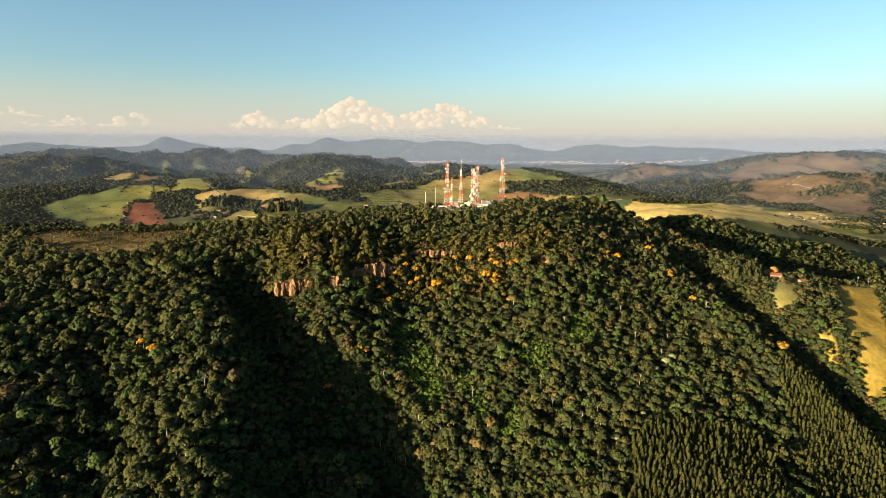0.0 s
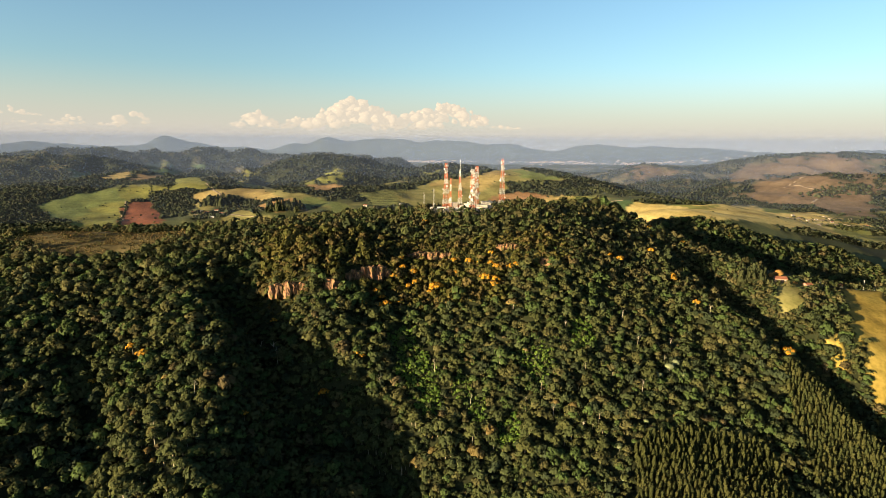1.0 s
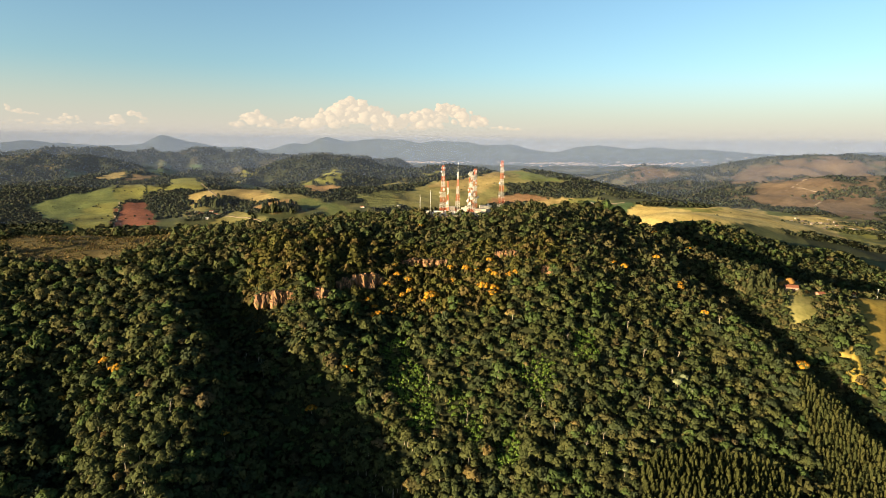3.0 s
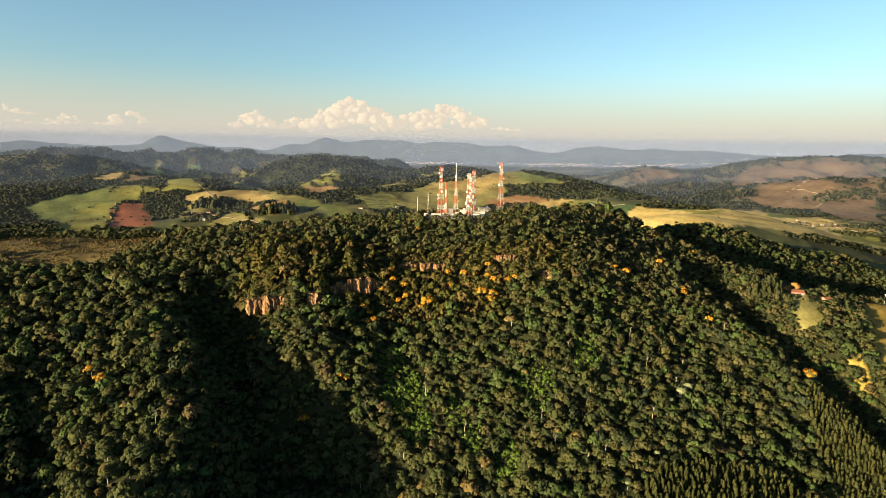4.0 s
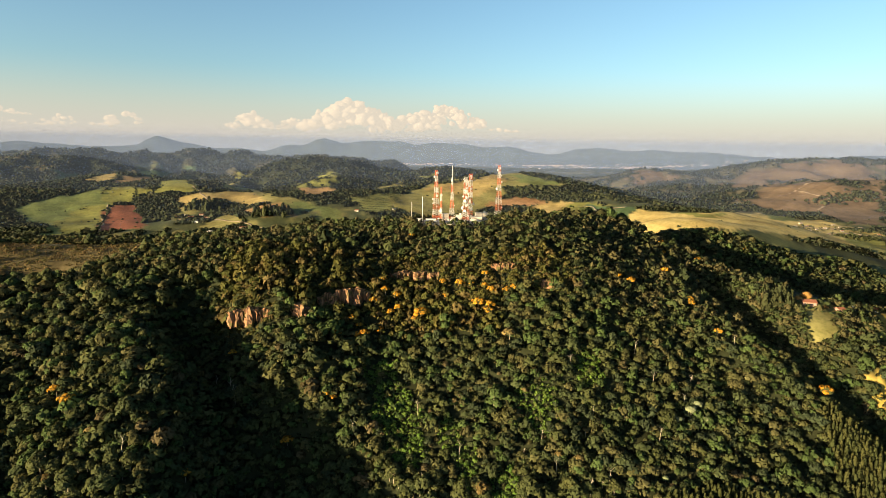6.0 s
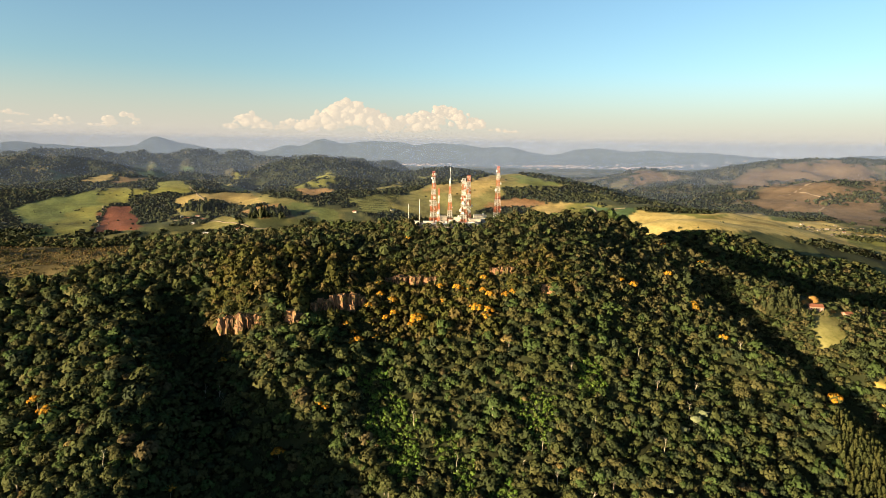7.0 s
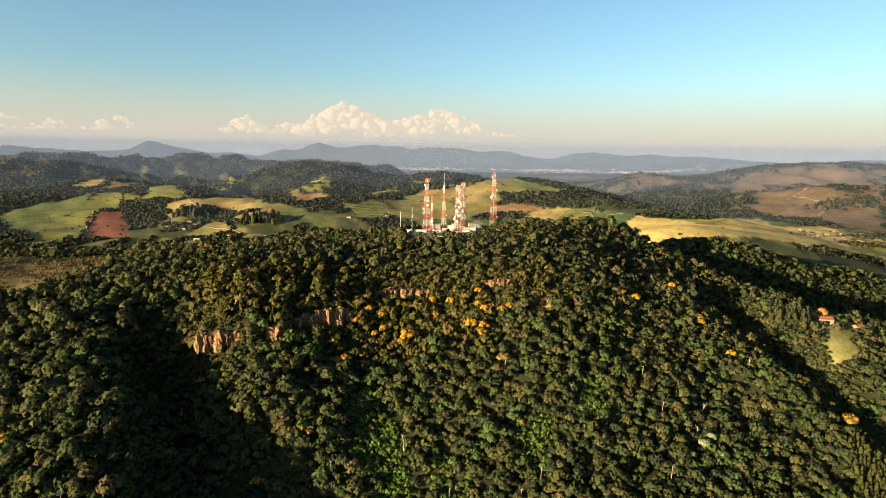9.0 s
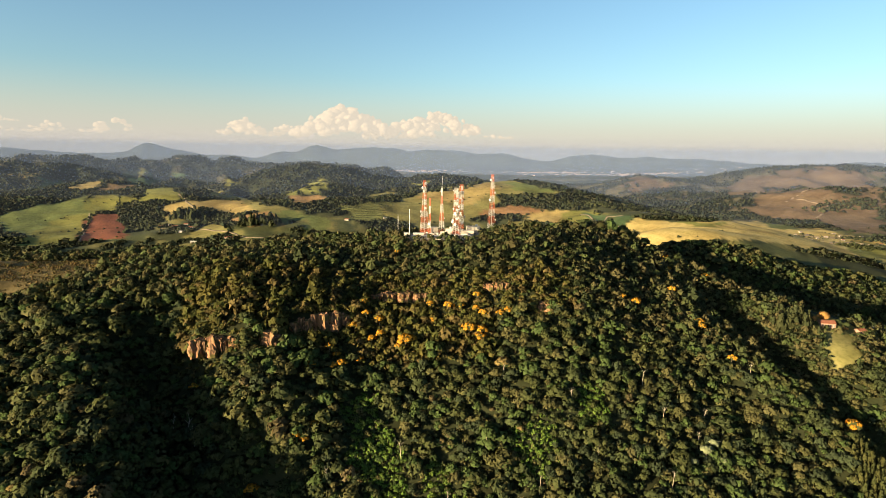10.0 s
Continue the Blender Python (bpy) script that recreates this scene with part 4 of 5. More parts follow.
def tower(x, y, z, tall, w0, w1, bands, dishes, panels, label, top_mast=0.0, first="white", ladder=True, turn=12, seed=1):
    rng = random.Random(seed)
    root = thing("lattice_tower", x, y, z, label, "tower", "transmitter towers", turn)
    red = first == "red"
    for i in range(bands):
        a, b = i / bands, (i + 1) / bands
        ease_w = lambda u: w1 + (w0 - w1) * (1 - u) ** 1.25
        lattice(root, a * tall, b * tall, ease_w(a), ease_w(b), 3, RED if red else WHITE, "red_section" if red else "white_section")
        red = not red
    if ladder:
        part("cable_ladder", boxed(-0.22, 0.22, -0.1, 0.1, 0, tall * 0.97), WHITE, root, "white cable run with ladder")
    if top_mast:
        part("top_mast", bars([((0, 0, tall), (0, 0, tall + top_mast))], 0.3, 6), GALV, root, "thin grey top mast")
    for i in range(dishes):
        u = 0.25 + 0.72 * (i + rng.uniform(0.1, 0.9)) / dishes
        a = rng.choice((-60, -25, 0, 0, 20, 50, 90, -90, 160))
        w = (w1 + (w0 - w1) * (1 - u) ** 1.25) / 2 + 0.9
        s = math.sin(radians(a))
        dish(root, w * s, -w * math.cos(radians(a)), u * tall, rng.choice((1.2, 1.6, 1.9, 2.4)), a)
    for i in range(panels):
        a = 120 * i + 20
        w = w1 / 2 + 0.6
        panel_antenna(root, w * math.sin(radians(a)), -w * math.cos(radians(a)), tall * (0.93 if i < 3 else 0.84), a)
    # concrete footing
    part("footing", boxed(-w0 / 2 - 0.6, w0 / 2 + 0.6, -w0 / 2 - 0.6, w0 / 2 + 0.6, -1.2, 0.25, bevel=0.05), CONCRETE, root, "concrete footing")
    return root


tower(4.8, 590, PAD_Z, 48.5, 7.0, 2.0, 9, 10, 6, "broad red and white lattice tower with dishes on the summit", seed=3, first="red")
tower(9.6, 587, PAD_Z, 33.0, 1.9, 1.1, 5, 3, 0, "slender red lattice mast beside a larger tower", seed=4, first="red", ladder=False)
tower(20.5, 615, PAD_Z - 6, 47.0, 5.4, 0.9, 6, 3, 3, "slim red and white lattice tower ending in a thin mast", 11.0, seed=5, first="red")
tower(32.5, 579, PAD_Z, 43.0, 5.6, 2.8, 8, 24, 6, "red and white lattice tower crowded with white dishes", seed=6, first="red", ladder=True)
tower(37.5, 588, PAD_Z, 45.5, 4.6, 2.6, 8, 18, 3, "lattice tower with many round dishes near its top", seed=7, first="white")
tower(71.2, 650, h(71.2, 650), 186 - h(71.2, 650), 7.6, 2.1, 9, 7, 3, "tall red and white lattice tower behind the trees", seed=8, first="red")


def mast(x, y, z, tall, material, label, arms):
    root = thing("antenna_mast", x, y, z, label, "mast")
    part("pole", bars([((0, 0, -0.6), (0, 0, tall))], 0.34, 8), material, root)
    part("base_plate", boxed(-0.7, 0.7, -0.7, 0.7, -0.5, 0.15), CONCRETE, root)
    for i in range(arms):
        part("whip_antenna", bars([((0.4, 0, tall * (0.6 + 0.13 * i)), (0.4, 0, tall * (0.6 + 0.13 * i) + 3.0))], 0.14, 6), WHITE, root)


mast(-18.8, 590, h(-18.8, 590), 151.5 - h(-18.8, 590), WHITE, "thin white antenna pole among the summit trees", 2)
mast(-8.0, 580, h(-8, 580), 157.3 - h(-8, 580), GALV, "thin grey steel antenna pole on the summit", 1)


def hut(name, x, y, z, w, d, t, turn, wall, roof, label, category, pitch=0.0, windows=2, door=True, over=0.3, tank=False):
    """A small building: walls with thickness, slab or gable roof, door and windows set into the wall."""
    root = thing(name, x, y, z, label, category, "", turn)
    bm = bmesh.new()
    for x0, x1, y0, y1 in ((-w / 2, w / 2, -d / 2, -d / 2 + 0.25), (-w / 2, w / 2, d / 2 - 0.25, d / 2), (-w / 2, -w / 2 + 0.25, -d / 2 + 0.25, d / 2 - 0.25), (w / 2 - 0.25, w / 2, -d / 2 + 0.25, d / 2 - 0.25)):
        box(bm, x0, x1, y0, y1, -2.5, t)
    part("wall", bm, wall, root)
    if pitch:
        bm = bmesh.new()
        rise = pitch * d / 2
        e = over
        for s in (-1, 1):
            vs = [bm.verts.new(p) for p in ((-w / 2 - e, s * (d / 2 + e), t - pitch * e), (w / 2 + e, s * (d / 2 + e), t - pitch * e), (w / 2 + e, 0, t + rise), (-w / 2 - e, 0, t + rise))]
            up = [bm.verts.new(v.co + Vector((0, 0, 0.22))) for v in vs]
            for i in range(4):
                bm.faces.new((vs[i], vs[(i + 1) % 4], up[(i + 1) % 4], up[i]))
            bm.faces.new(vs[::-1]), bm.faces.new(up)
        part("roof", bm, roof, root)
        for s in (-1, 1):
            bm = bmesh.new()
            a = [bm.verts.new((s * (w / 2 - q), yy, zz)) for q in (0.0, 0.25) for yy, zz in ((-d / 2, t), (d / 2, t), (0, t + rise))]
            bm.faces.new(a[:3]), bm.faces.new(a[3:][::-1])
            part("gable", bm, wall, root)
    else:
        part("roof", boxed(-w / 2 - over, w / 2 + over, -d / 2 - over, d / 2 + over, t, t + 0.3, bevel=0.06), roof, root)
    for i in range(windows):
        u = -w / 2 + w * (i + 1) / (windows + 1 + (1 if door else 0))
        win = part("window", boxed(u - 0.6, u + 0.6, -d / 2 - 0.04, -d / 2 + 0.02, 0.9, min(2.1, t - 0.4)), GLASS, root, "dark window")
        part("sill", boxed(u - 0.7, u + 0.7, -d / 2 - 0.14, -d / 2 - 0.04, 0.78, 0.9), CONCRETE, win)
    if door:
        u = w / 2 - w / (windows + 2) * 0.9
        part("door", boxed(u - 0.45, u + 0.45, -d / 2 - 0.05, -d / 2 + 0.02, 0.0, 2.1), GALV, root, "grey metal door")
    if tank:
        bm = bmesh.new()
        bmesh.ops.create_cone(bm, cap_ends=True, segments=14, radius1=1.0, radius2=1.0, depth=1.6, matrix=pose(w / 4, 0, t + 1.1))
        part("water_tank", bm, DISH, root, "round water tank on the roof")
    return root


for args in (
        (16.5, 564, 11.0, 5.5, 4.2, 4, 2, True), (28.5, 562, 9.0, 5.0, 4.0, -6, 2, False), (5.5, 566, 7.0, 4.5, 3.6, 8, 1, False), (40.5, 565, 8.0, 5.0, 4.4, 5, 2, False), (22.5, 571, 7.0, 4.0, 6.0, 0, 1, True), (22.0, 579, 6.0, 4.0, 6.5, 0, 1, False), (43.5, 586, 10.0, 6.0, 7.0, 8, 3, False),
        (49.0, 595, 12.0, 6.0, 10.5, 6, 3, True), (40.0, 577, 6.0, 4.0, 5.0, -4, 1, False), (0.0, 580, 9.0, 4.0, 4.2, 3, 2, False), (13.5, 598, 7.0, 5.0, 8.0, 10, 1, False), (-11.0, 584, 4.0, 3.0, 2.8, 0, 0, False), (33.0, 571, 4.0, 3.0, 4.2, 12, 0, False), (11.5, 573, 4.5, 3.5, 5.2, -8, 1, False),
        (27.0, 590, 6.0, 4.0, 8.0, 4, 1, True), (-3.0, 570, 5.0, 3.5, 3.0, 10, 1, False)):
    hx0, hy0, w, d, t, turn, win, tank = args
    t = max(2.5, 0.72 * t)
    hut("equipment_hut", hx0, hy0, h(hx0, hy0), w, d, t, turn, PLASTER, ROOF_GREY if t < 3.5 else PLASTER, "two-storey cream plastered equipment building with a flat roof below the towers" if t > 4.5 else "cream plastered equipment hut with a flat roof below the towers", "hut", windows=win, tank=tank)


def cabinet(x, y, t):
    root = thing("equipment_cabinet", x, y, h(x, y), "pale steel equipment cabinet on a concrete slab in the station yard", "cabinet", "yard cabinets", (x * 37) % 30 - 15)
    part("slab", boxed(-1.1, 1.1, -0.9, 0.9, -0.6, 0.15), CONCRETE, root)
    part("housing", boxed(-0.9, 0.9, -0.7, 0.7, 0.15, t, bevel=0.05), WHITE, root)
    part("canopy", boxed(-1.05, 1.05, -0.95, 0.85, t, t + 0.14, bevel=0.03), GALV, root)


for i in range(16):
    cabinet(-2 + 3.1 * i, 562.5 + (i * 7) % 11 * 0.9 + (12 if i % 3 == 0 else 0), 2.2 + (i * 5) % 4 * 0.4)


def fence(x0, y0, x1, y1, n, label):
    root = thing("fence", x0, y0, h(x0, y0), label, "fence")
    dx, dy = (x1 - x0) / n, (y1 - y0) / n
    for i in range(n + 1):
        px, py = i * dx, i * dy
        part("post", boxed(px - 0.1, px + 0.1, py - 0.1, py + 0.1, -1.0, 2.2), CONCRETE, root)
    for zz in (0.6, 1.3, 2.0):
        part("rail", bars([((0, 0, zz), (n * dx, n * dy, zz))], 0.08), GALV, root)


fence(-4, 560.5, 46, 560, 16, "concrete-posted wire fence round the station yard")

# ---- homestead on the terrace ----
ROSE_WALL = surface("rose_plaster", (0.265, 0.164, 0.117), (0.218, 0.140, 0.101), 0.3, 0.9)
hut("farmhouse", 334, 528, h(334, 528), 11, 7, 3.2, -14, ROSE_WALL, ROOF_RED, "rose-walled farmhouse with a red clay tile roof among trees", "house", 0.5, 4)
hut("farmhouse", 358, 522, h(358, 522), 7, 5, 2.7, 10, ROSE_WALL, ROOF_RED, "small house with a red tile roof on the terrace", "house", 0.45, 2)
hut("shed", 376, 534, h(376, 534), 8, 5, 2.8, 4, PLASTER, ROOF_GREY, "low white shed beside the pasture", "shed", 0.25, 1)
hut("shed", 404, 541, h(404, 541), 5, 4, 2.6, 0, PLASTER, ROOF_RED, "tiny pale shed at the pasture's edge", "shed", 0.3, 0)
for x, y in ((437, 552), (452, 556)):
    post = thing("utility_pole", x, y, h(x, y), "pale concrete utility pole at the pasture's edge", "utility pole", "utility poles")
    part("pole", bars([((0, 0, -0.8), (0, 0, 10.0))], 0.5, 8), CONCRETE, post)
    part("crossarm", bars([((-1.3, 0, 9.3), (1.3, 0, 9.3))], 0.25), CONCRETE, post)

# ---- farms in the valley ----
ROOF_OLD = surface("weathered_roof", (0.234, 0.172, 0.133), (0.187, 0.140, 0.117), 0.3, 0.8)
OLD_PLASTER = surface("weathered_plaster", (0.359, 0.296, 0.234), (0.281, 0.226, 0.179), 0.25, 0.9)
for i, (x, y, w, d, red) in enumerate(((-657, 1432, 16, 10, 1), (-640, 1442, 12, 8, 0), (-619, 1424, 18, 10, 1), (-598, 1436, 14, 9, 1), (-570, 1408, 24, 10, 1), (-548, 1412, 12, 8, 1), (-581, 1368, 12, 8, 0), (-508, 1272, 20, 8, 0), (-440, 1290, 24, 9, 1), (-113, 1472, 12, 8, 0), (-203, 1432, 14, 9, 1),
                                       (-130, 1380, 20, 8, 0))):
    hut("valley_house", x, y, h(x, y), 0.7 * w, 0.7 * d, 2.8, 7 * (i % 5) - 12, OLD_PLASTER, ROOF_RED if red else ROOF_GREY, "white farmhouse with a red roof in the valley" if red else "pale farm building with a grey roof in the valley", "house", 0.45, 3)
for i, (x, y, w, red) in enumerate(((905, 1420, 10, 0), (930, 1455, 11, 0), (952, 1408, 13, 0), (971, 1472, 14, 1), (978, 1510, 26, 0), (996, 1440, 20, 0), (1010, 1400, 18, 1), (1040, 1450, 14, 0), (1060, 1500, 22, 0), (1099, 1456, 24, 0), (1078, 1368, 16, 1), (1089, 1336, 26, 0), (880, 1330, 24, 0), (910, 1300, 20, 0), (1120, 1420, 18, 0),
                                    (1140, 1380, 22, 1), (1010, 1340, 14, 0))):
    hut("village_house", x, y, h(x, y), 0.36 * w, 4.5, 2.4, 9 * (i % 5) - 18, OLD_PLASTER, ROOF_RED if red else ROOF_OLD, "pale village house with a red roof on the pasture" if red else "pale village house with a brownish roof on the pasture", "house", 0.4, 3)


# ---- stands of trees and hedges in the valley ----
def stand(name, pts, wide, n, rad, seed, label, shapes=None, tall=0.0, tints=((0.034, 0.039, 0.017), (0.043, 0.046, 0.019))):
    rng = np.random.RandomState(seed)
    pts = np.array(pts, float)
    seg = rng.randint(0, len(pts) - 1, n)
    u = rng.uniform(0, 1, (n, 1))
    p = pts[seg] * (1 - u) + pts[seg + 1] * u + rng.normal(0, wide, (n, 2))
    r = rad * np.exp(rng.normal(0, 0.25, n))
    build_trees(name, np.stack([p[:, 0], p[:, 1], land_height(p[:, 0], p[:, 1]) + tall, r], -1), shapes or FAR_SHAPES, seed + 1, label, tints)


EUC_FAR = [conifer_shape(600 + i, 24, 1.1) for i in range(3)]
stand("eucalyptus_stand", ((-665, 1525), (-590, 1500)), 12, 110, 4.0, 71, "dense stand of tall dark eucalyptus on a pasture hill", EUC_FAR, 2)
stand("eucalyptus_row", ((-440, 1368), (-350, 1385)), 6, 120, 3.6, 72, "long row of tall eucalyptus in the valley", EUC_FAR, 2)
stand("eucalyptus_grove", ((295, 527), (305, 527), (314, 525)), 4, 80, 2.3, 86, "grove of slender eucalyptus beside the farmhouse", [conifer_shape(610 + i, 60, 0.62) for i in range(3)], 2)
garden_kind = tree_kind("garden_tree", crown_shape(548, 8, 230, 0.23, 0.75, 0.6, 1.0, ICO2_V), LEAF_RUST, BARK, "round garden tree with rusty leaves beside the farmhouse", "tree", 0.6, 0.07, 1.0, 4, 92, "garden trees")
grow([garden_kind], [(338, 537, 5.4), (326, 531, 3.0), (345, 521, 2.0)], 67)
green_garden = tree_kind("garden_tree", crown_shape(549, 8, 230, 0.23, 0.75, 0.6, 1.0, ICO2_V), LEAF_OWN, BARK, "round green garden tree on the terrace", "tree", 0.6, 0.07, 1.0, 4, 93, "garden trees")
grow([green_garden], [(331, 516, 1.6), (337, 514, 1.4), (344, 513, 1.8), (349, 523, 1.5), (325, 517, 2.0), (329, 521, 2.2), (339, 520, 2.3), (346, 531, 3.4), (323, 526, 2.8), (351, 528, 3.2), (366, 528, 3.4), (353, 517, 2.0), (362, 517, 1.8), (386, 540, 3.0), (396, 545, 3.4), (418, 552, 3.2)], 68)
stand("hedge", ((-900, 1508), (-880, 1650), (-930, 1740)), 2, 46, 2.4, 73, "hedge of dark trees between two fields")
stand("hedge", ((-768, 1270), (-840, 1420), (-905, 1560)), 2, 56, 2.4, 74, "hedge of dark trees beside the ploughed field")
stand("grove", ((-700, 1400), (-740, 1520), (-700, 1560)), 22, 120, 4.8, 75, "dark grove in the dip between the fields")
stand("grove", ((-985, 1370), (-930, 1290), (-880, 1262)), 14, 110, 4.2, 76, "clump of dark trees on the green field")
stand("grove", ((0, 1760), (90, 1800), (150, 1840)), 14, 90, 5.0, 77, "dark trees along a fold of the pasture")
stand("grove", ((240, 1660), (310, 1640)), 14, 70, 5.0, 78, "clump of dark trees on the pasture ridge")
stand("grove", ((930, 1290), (990, 1270)), 12, 50, 5.0, 79, "clump of dark trees by the village")
stand("grove", ((1050, 1420), (1090, 1400)), 10, 40, 5.0, 81, "clump of round trees by the village")
stand("grove", ((1500, 2400), (1650, 2450)), 30, 120, 6.5, 82, "dark wood on the brown hillside", tints=((0.038, 0.043, 0.022), (0.047, 0.049, 0.025)))
stand("grove", ((1250, 1900), (1400, 1880), (1480, 1900)), 22, 140, 6.0, 83, "dark plantation blocks at the foot of the brown hill", tints=((0.038, 0.043, 0.022), (0.047, 0.049, 0.025)))

stand("spur_wood", ((330, 1620), (430, 1540), (520, 1490), (640, 1420), (700, 1400)), 20, 700, 4.6, 84, "dark wood on the spur above the pasture")
stand("spur_wood", ((560, 1560), (700, 1480)), 26, 420, 4.6, 85, "dark wood on the far side of the pasture spur")

VILLAGE_GREEN = ((0.051, 0.053, 0.025), (0.064, 0.061, 0.029))
stand("village_bushes", ((900, 1425), (960, 1440), (1060, 1440), (1120, 1400)), 24, 90, 2.4, 87, "bushes and small trees among the village houses", tints=VILLAGE_GREEN)
stand("village_bushes", ((870, 1320), (930, 1300), (1010, 1340), (1090, 1340)), 20, 70, 2.4, 88, "bushes beside the lower village track", tints=VILLAGE_GREEN)

# lone trees and bushes dotted over the pastures
px, py = scatter(-1500, 1300, 1000, 2300, 31, 141, 0.5)
pk = (cover_of(px, py) >= 0) & (waves(px, py, 150, 142, 3) > 0.52) & (np.abs(px) < 0.85 * py)
px, py = px[pk], py[pk]
build_trees("pasture_trees", np.stack([px, py, land_height(px, py) - 0.2, np.random.RandomState(143).uniform(1.2, 3.4, px.size)], -1), FAR_SHAPES, 144, "lone trees and bushes dotted over the pastures", [(0.038, 0.043, 0.019), (0.051, 0.053, 0.022)])

# rows of vines on the hill pasture
VINE_POLY = FIELDS[next(i for i, f in enumerate(FIELDS) if f[0] == "vine")][1]
vx, vy = np.meshgrid(np.arange(-250, -20, 3.2), np.arange(1430, 1640, 13.0))
vx, vy = vx.ravel(), (vy + 0.35 * (vx + 140)).ravel()
vk = inside(vx, vy, VINE_POLY)
vx, vy = vx[vk], vy[vk]
build_trees("vine_rows", np.stack([vx, vy, land_height(vx, vy) - 0.2, np.full(vx.size, 1.9)], -1), UNDER, 145, "rows of vines on the hill pasture", [(0.07, 0.075, 0.028), (0.085, 0.085, 0.032)])

# pale dirt tracks
DIRT = surface("track_dirt", (0.211, 0.156, 0.101), (0.172, 0.125, 0.086), 0.05, 0.95)


def track(wide, pts, label="pale dirt track across the pastures"):
    """A strip of worn soil laid over the land."""
    p = [np.array(pts[0], float)]
    for a, b in zip(pts, pts[1:]):
        n = max(2, int(math.dist(a, b) / 6))
        p += [np.array(a) + (np.array(b) - np.array(a)) * k / n for k in range(1, n + 1)]
    p = np.array(p)
    p[:, 0] += 4 * waves(p[:, 0], p[:, 1], 90, 151, 2)
    d0 = np.gradient(p, axis=0)
    side = np.stack([-d0[:, 1], d0[:, 0]], -1) / np.linalg.norm(d0, axis=1)[:, None] * wide / 2
    rows = [np.concatenate([q, (land_height(q[:, 0], q[:, 1]) + lift)[:, None]], 1) for q, lift in ((p - side * 1.3, -1.5), (p - side, 0.5), (p + side, 0.5), (p + side * 1.3, -1.5))]
    n, k = len(p), np.arange(len(p) - 1)
    faces = np.concatenate([np.stack([k + j * n, k + 1 + j * n, k + 1 + (j + 1) * n, k + (j + 1) * n], -1) for j in range(3)])[:, ::-1]
    tagged(link_mesh("dirt_track", np.concatenate(rows), faces, DIRT, smooth=True), label, "track", kind="structure")


for wide, pts in ((4.5, ((-764, 1272), (-800, 1340), (-850, 1440), (-908, 1560))), (4.0, ((-650, 1420), (-560, 1395), (-470, 1340), (-400, 1290), (-290, 1284))), (4.0, ((-740, 1716), (-680, 1640), (-640, 1590))),
                  (4.0, ((-228, 1900), (-100, 1840), (60, 1790), (180, 1850))), (4.0, ((395, 1340), (430, 1400), (455, 1375))), (4.0, ((428, 1304), (410, 1345), (382, 1465))),
                  (6.0, ((880, 1300), (940, 1335), (1010, 1370), (1090, 1340), (1160, 1300))), (6.0, ((900, 1440), (960, 1450), (1040, 1425), (1120, 1430))), (7.0, ((1250, 2000), (1400, 2080), (1560, 2240))), (6.0, ((1230, 1800), (1330, 1900), (1290, 2020)))):
    track(wide, pts)

# ---- distant town ----
TOWN = surface("town_walls", (0.62, 0.44, 0.33), (0.50, 0.36, 0.28), 0.01, 0.9)
trng = random.Random(91)
bm = bmesh.new()
for cx, cy, n, sx, sy in ((-330, 4050, 130, 260, 25), (-820, 3950, 30, 120, 20), (60, 4150, 30, 150, 20), (830, 4050, 120, 170, 25), (1420, 3900, 150, 330, 25), (-90, 2980, 14, 60, 20), (220, 2950, 10, 40, 16), (1560, 3050, 8, 40, 12)):
    for _ in range(n):
        x, y = trng.gauss(cx, sx), trng.gauss(cy, sy)
        w, t = trng.uniform(6, 18), trng.uniform(1.5, 5.0)
        z = h(x, y)
        box(bm, x - w / 2, x + w / 2, y - 6, y + 6, z - 5, z + t)
me = bpy.data.meshes.new("distant_town")
bm.to_mesh(me)
bm.free()
me.materials.append(TOWN)
tagged(new("distant_town", me), "pale houses of distant towns in the plain", "town", kind="stuff")


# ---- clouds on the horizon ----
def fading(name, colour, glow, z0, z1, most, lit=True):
    """A backdrop material that thins out towards one end of its height; its emission stands in for sunlight scattered
    in cloud and haze.
    """
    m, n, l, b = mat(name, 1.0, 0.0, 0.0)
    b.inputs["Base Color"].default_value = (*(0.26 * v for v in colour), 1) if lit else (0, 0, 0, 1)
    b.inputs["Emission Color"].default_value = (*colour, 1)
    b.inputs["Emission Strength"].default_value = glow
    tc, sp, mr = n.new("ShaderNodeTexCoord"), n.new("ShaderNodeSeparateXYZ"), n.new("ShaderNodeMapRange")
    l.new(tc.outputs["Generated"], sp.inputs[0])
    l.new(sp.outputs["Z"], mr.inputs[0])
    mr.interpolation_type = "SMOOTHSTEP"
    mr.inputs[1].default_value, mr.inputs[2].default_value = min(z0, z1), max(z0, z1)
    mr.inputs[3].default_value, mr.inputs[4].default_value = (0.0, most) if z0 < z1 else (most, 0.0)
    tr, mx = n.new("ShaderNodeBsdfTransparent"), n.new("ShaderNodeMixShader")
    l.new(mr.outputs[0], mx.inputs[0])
    l.new(tr.outputs[0], mx.inputs[1])
    l.new(b.outputs[0], mx.inputs[2])
    l.new(mx.outputs[0], n["Material Output"].inputs["Surface"])
    return m


# the clouds' sunlit look is mostly emission put into the material
CLOUD = fading("cloud", (0.207, 0.171, 0.143), 0.9, -0.9, 0.6, 0.8)
HAZE = fading("horizon_haze_glow", (0.186, 0.157, 0.146), 1.0, 1.0, 0.06, 0.86, False)

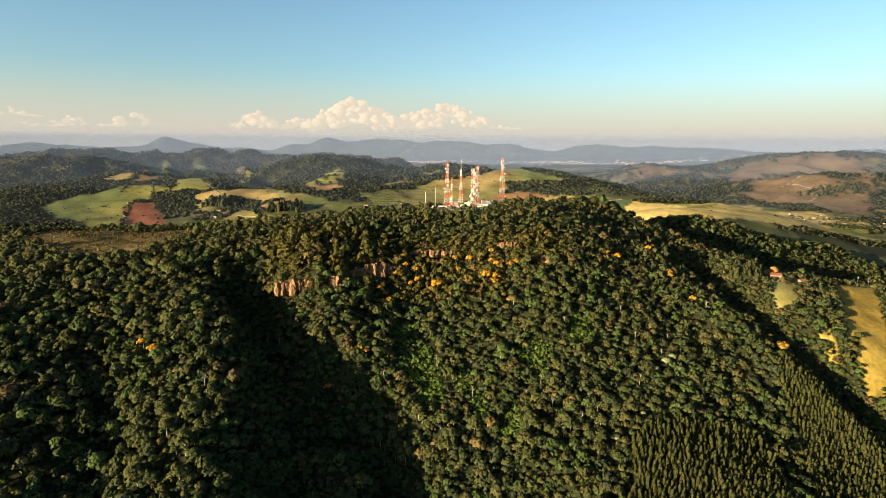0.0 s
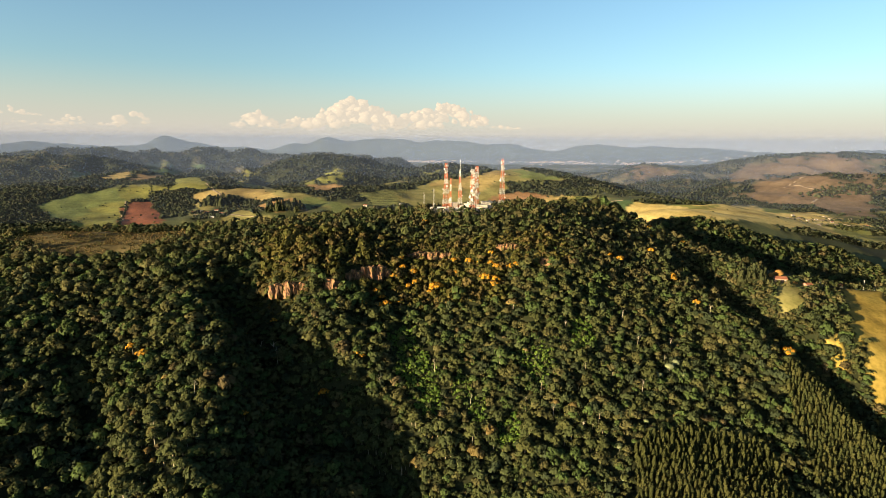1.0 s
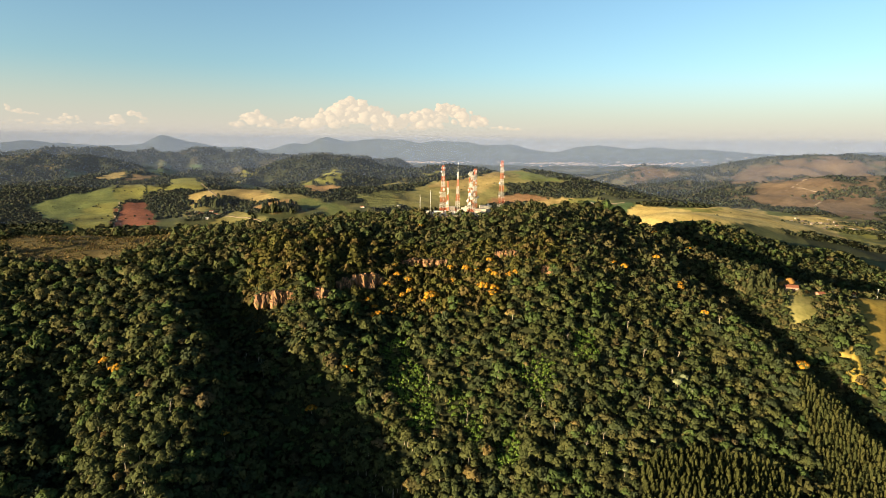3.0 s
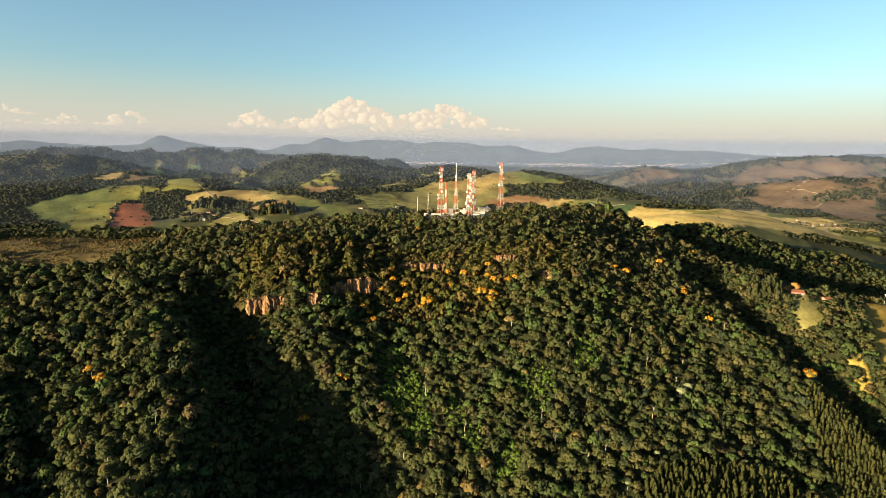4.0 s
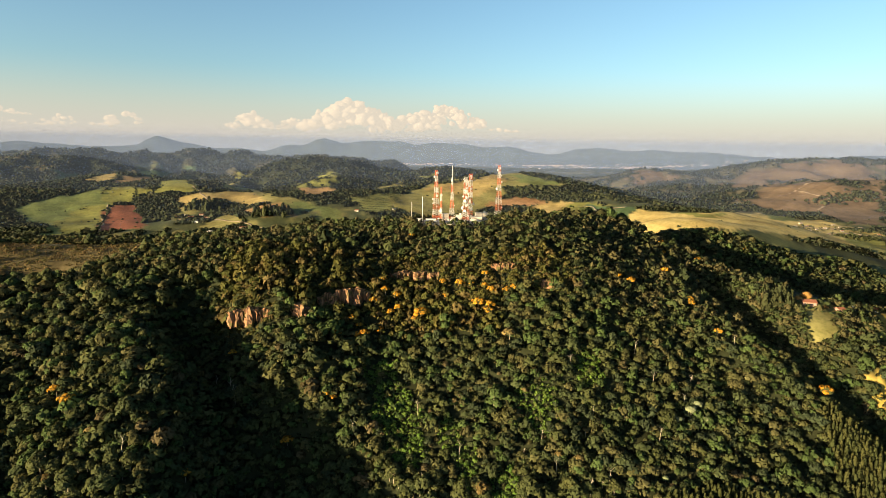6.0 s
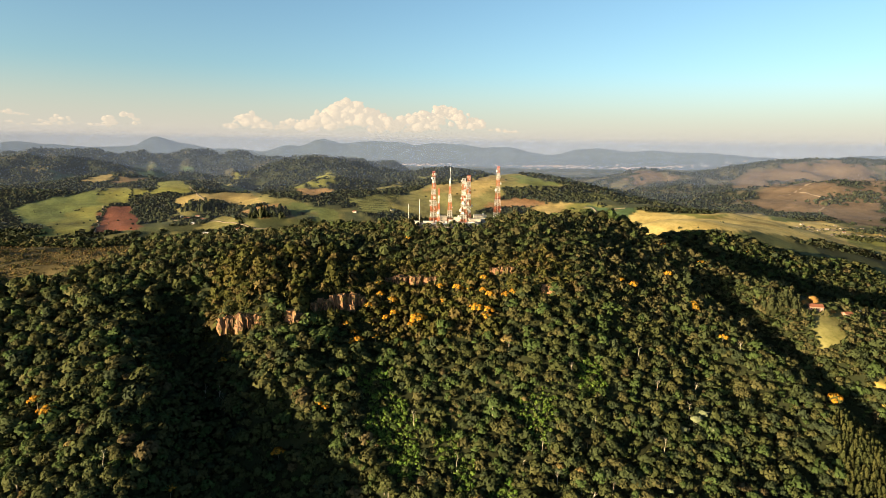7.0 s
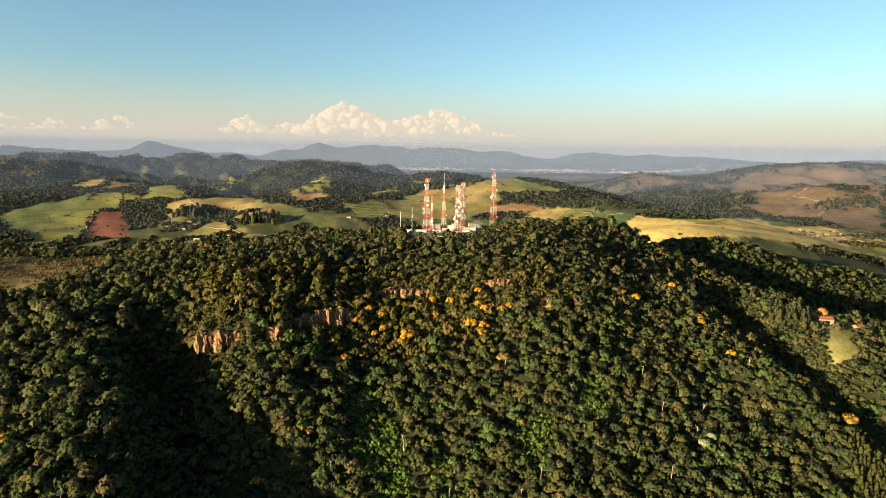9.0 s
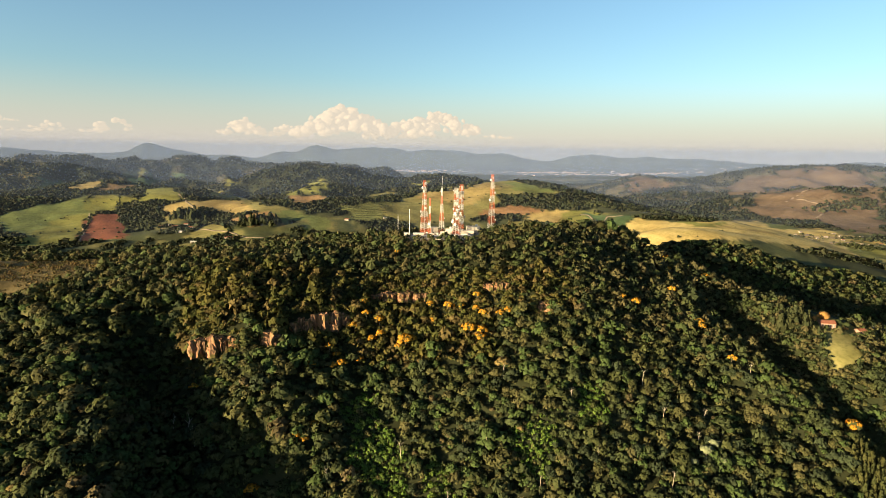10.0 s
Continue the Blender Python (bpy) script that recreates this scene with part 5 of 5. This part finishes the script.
# a low strip all along the horizon, its emission standing in for evening haze
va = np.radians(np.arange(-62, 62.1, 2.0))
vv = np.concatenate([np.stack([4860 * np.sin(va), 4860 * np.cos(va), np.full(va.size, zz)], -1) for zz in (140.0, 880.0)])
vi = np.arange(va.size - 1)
bank = link_mesh("horizon_haze_glow", vv, np.stack([vi, vi + 1, vi + 1 + va.size, vi + va.size], -1), HAZE, smooth=True)
tagged(bank, "glowing pinkish strip standing in for evening haze low along the horizon", "backdrop", kind="structure")


def haze_sheet(reach, top, thick, seed):
    """A thin sheet added over the land to stand in for evening haze; one fixed normal makes the sun and the sky light
    it evenly, as they light mist.
    """
    m = bpy.data.materials.new("land_haze_sheet")
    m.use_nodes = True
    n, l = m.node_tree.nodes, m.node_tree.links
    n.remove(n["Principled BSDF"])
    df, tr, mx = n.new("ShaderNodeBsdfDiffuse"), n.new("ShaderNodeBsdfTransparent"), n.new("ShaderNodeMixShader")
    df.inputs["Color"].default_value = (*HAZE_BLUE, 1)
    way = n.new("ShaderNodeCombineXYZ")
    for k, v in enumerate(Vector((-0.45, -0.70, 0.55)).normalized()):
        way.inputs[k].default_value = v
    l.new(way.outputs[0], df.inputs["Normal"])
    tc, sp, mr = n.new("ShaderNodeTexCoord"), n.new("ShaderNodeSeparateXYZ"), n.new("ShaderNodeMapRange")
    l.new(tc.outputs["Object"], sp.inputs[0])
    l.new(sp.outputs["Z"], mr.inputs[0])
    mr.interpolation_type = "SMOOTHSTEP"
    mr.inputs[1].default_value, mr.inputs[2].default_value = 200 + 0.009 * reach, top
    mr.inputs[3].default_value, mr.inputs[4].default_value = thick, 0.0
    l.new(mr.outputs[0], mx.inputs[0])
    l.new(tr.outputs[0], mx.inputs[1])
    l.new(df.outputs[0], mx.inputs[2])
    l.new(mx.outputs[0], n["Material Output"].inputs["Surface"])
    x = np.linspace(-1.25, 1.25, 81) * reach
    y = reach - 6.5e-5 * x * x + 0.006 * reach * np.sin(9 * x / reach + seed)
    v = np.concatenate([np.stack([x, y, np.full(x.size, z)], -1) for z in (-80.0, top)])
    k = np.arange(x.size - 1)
    ob = link_mesh("land_haze_sheet", v, np.stack([k, k + 1, k + 1 + x.size, k + x.size], -1), m, smooth=True)
    tagged(ob, "thin blue sheet standing in for evening haze over the valleys", "haze", kind="structure")


# the blue of distant air, put into the sheets' colour
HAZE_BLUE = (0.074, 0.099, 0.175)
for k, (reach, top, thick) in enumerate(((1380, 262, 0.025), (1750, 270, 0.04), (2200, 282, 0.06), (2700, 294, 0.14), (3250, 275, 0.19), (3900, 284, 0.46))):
    haze_sheet(reach, top, thick, 1.7 * k)


def cloud(x, y, z, wide, tall, puffs, seed, label, lean=0.0):
    """A heap of round puffs, the larger ones in the middle."""
    rng = random.Random(seed)
    bm = bmesh.new()
    for i in range(puffs):
        u = rng.uniform(-1, 1)
        r = tall * rng.uniform(0.06, 0.2) * (1.1 - 0.5 * abs(u))
        top = tall * (1 - 0.75 * abs(u - lean) ** 1.3) - r
        c = Vector((u * wide / 2, rng.uniform(-0.5, 0.5) * tall, max(r * 0.6, rng.uniform(0.1, 1.0) ** 0.7 * top)))
        bmesh.ops.create_icosphere(bm, subdivisions=2, radius=r, matrix=Matrix.Translation(c) @ Matrix.Diagonal((1.25, 1, 0.9, 1)))
    for v in bm.verts:
        k = noise.noise(v.co * (5.0 / tall)) + 0.55 * noise.noise(v.co * (12.0 / tall)) + 0.3 * noise.noise(v.co * (26.0 / tall))
        v.co += v.normal * 0.09 * tall * k
    for f in bm.faces:
        f.smooth = True
    me = bpy.data.meshes.new("cloud")
    bm.to_mesh(me)
    bm.free()
    me.materials.append(CLOUD)
    ob = new("cloud", me)
    ob.location = (x, y, z)
    tagged(ob, label, "cloud", "clouds on the horizon", "structure")


BANK, PUFF = "white cumulus cloud bank low over the distant mountains", "small white cumulus cloud low on the horizon"
for args in (
        (-776, 4696, 331, 757, 283, 150, 131, BANK, 0.1), (-120, 4757, 336, 960, 232, 120, 132, BANK, 0.25), (-142, 4740, 336, 293, 161, 36, 133, BANK, 0.0),
        (-1517, 4510, 322, 362, 166, 50, 134, PUFF, 0.0), (-1233, 4596, 330, 259, 112, 34, 135, PUFF, 0.2), (-2670, 3930, 322, 260, 88, 22, 136, PUFF, 0.2),
        (-2364, 4124, 331, 319, 123, 28, 137, PUFF, 0.3), (-2887, 3764, 383, 393, 74, 24, 138, PUFF, -0.5), (-2873, 3783, 316, 197, 59, 8, 139, PUFF, 0.0), (430, 4690, 340, 560, 90, 18, 140, "thin white cloud trailing from the bank", -0.6)):
    cloud(*args)
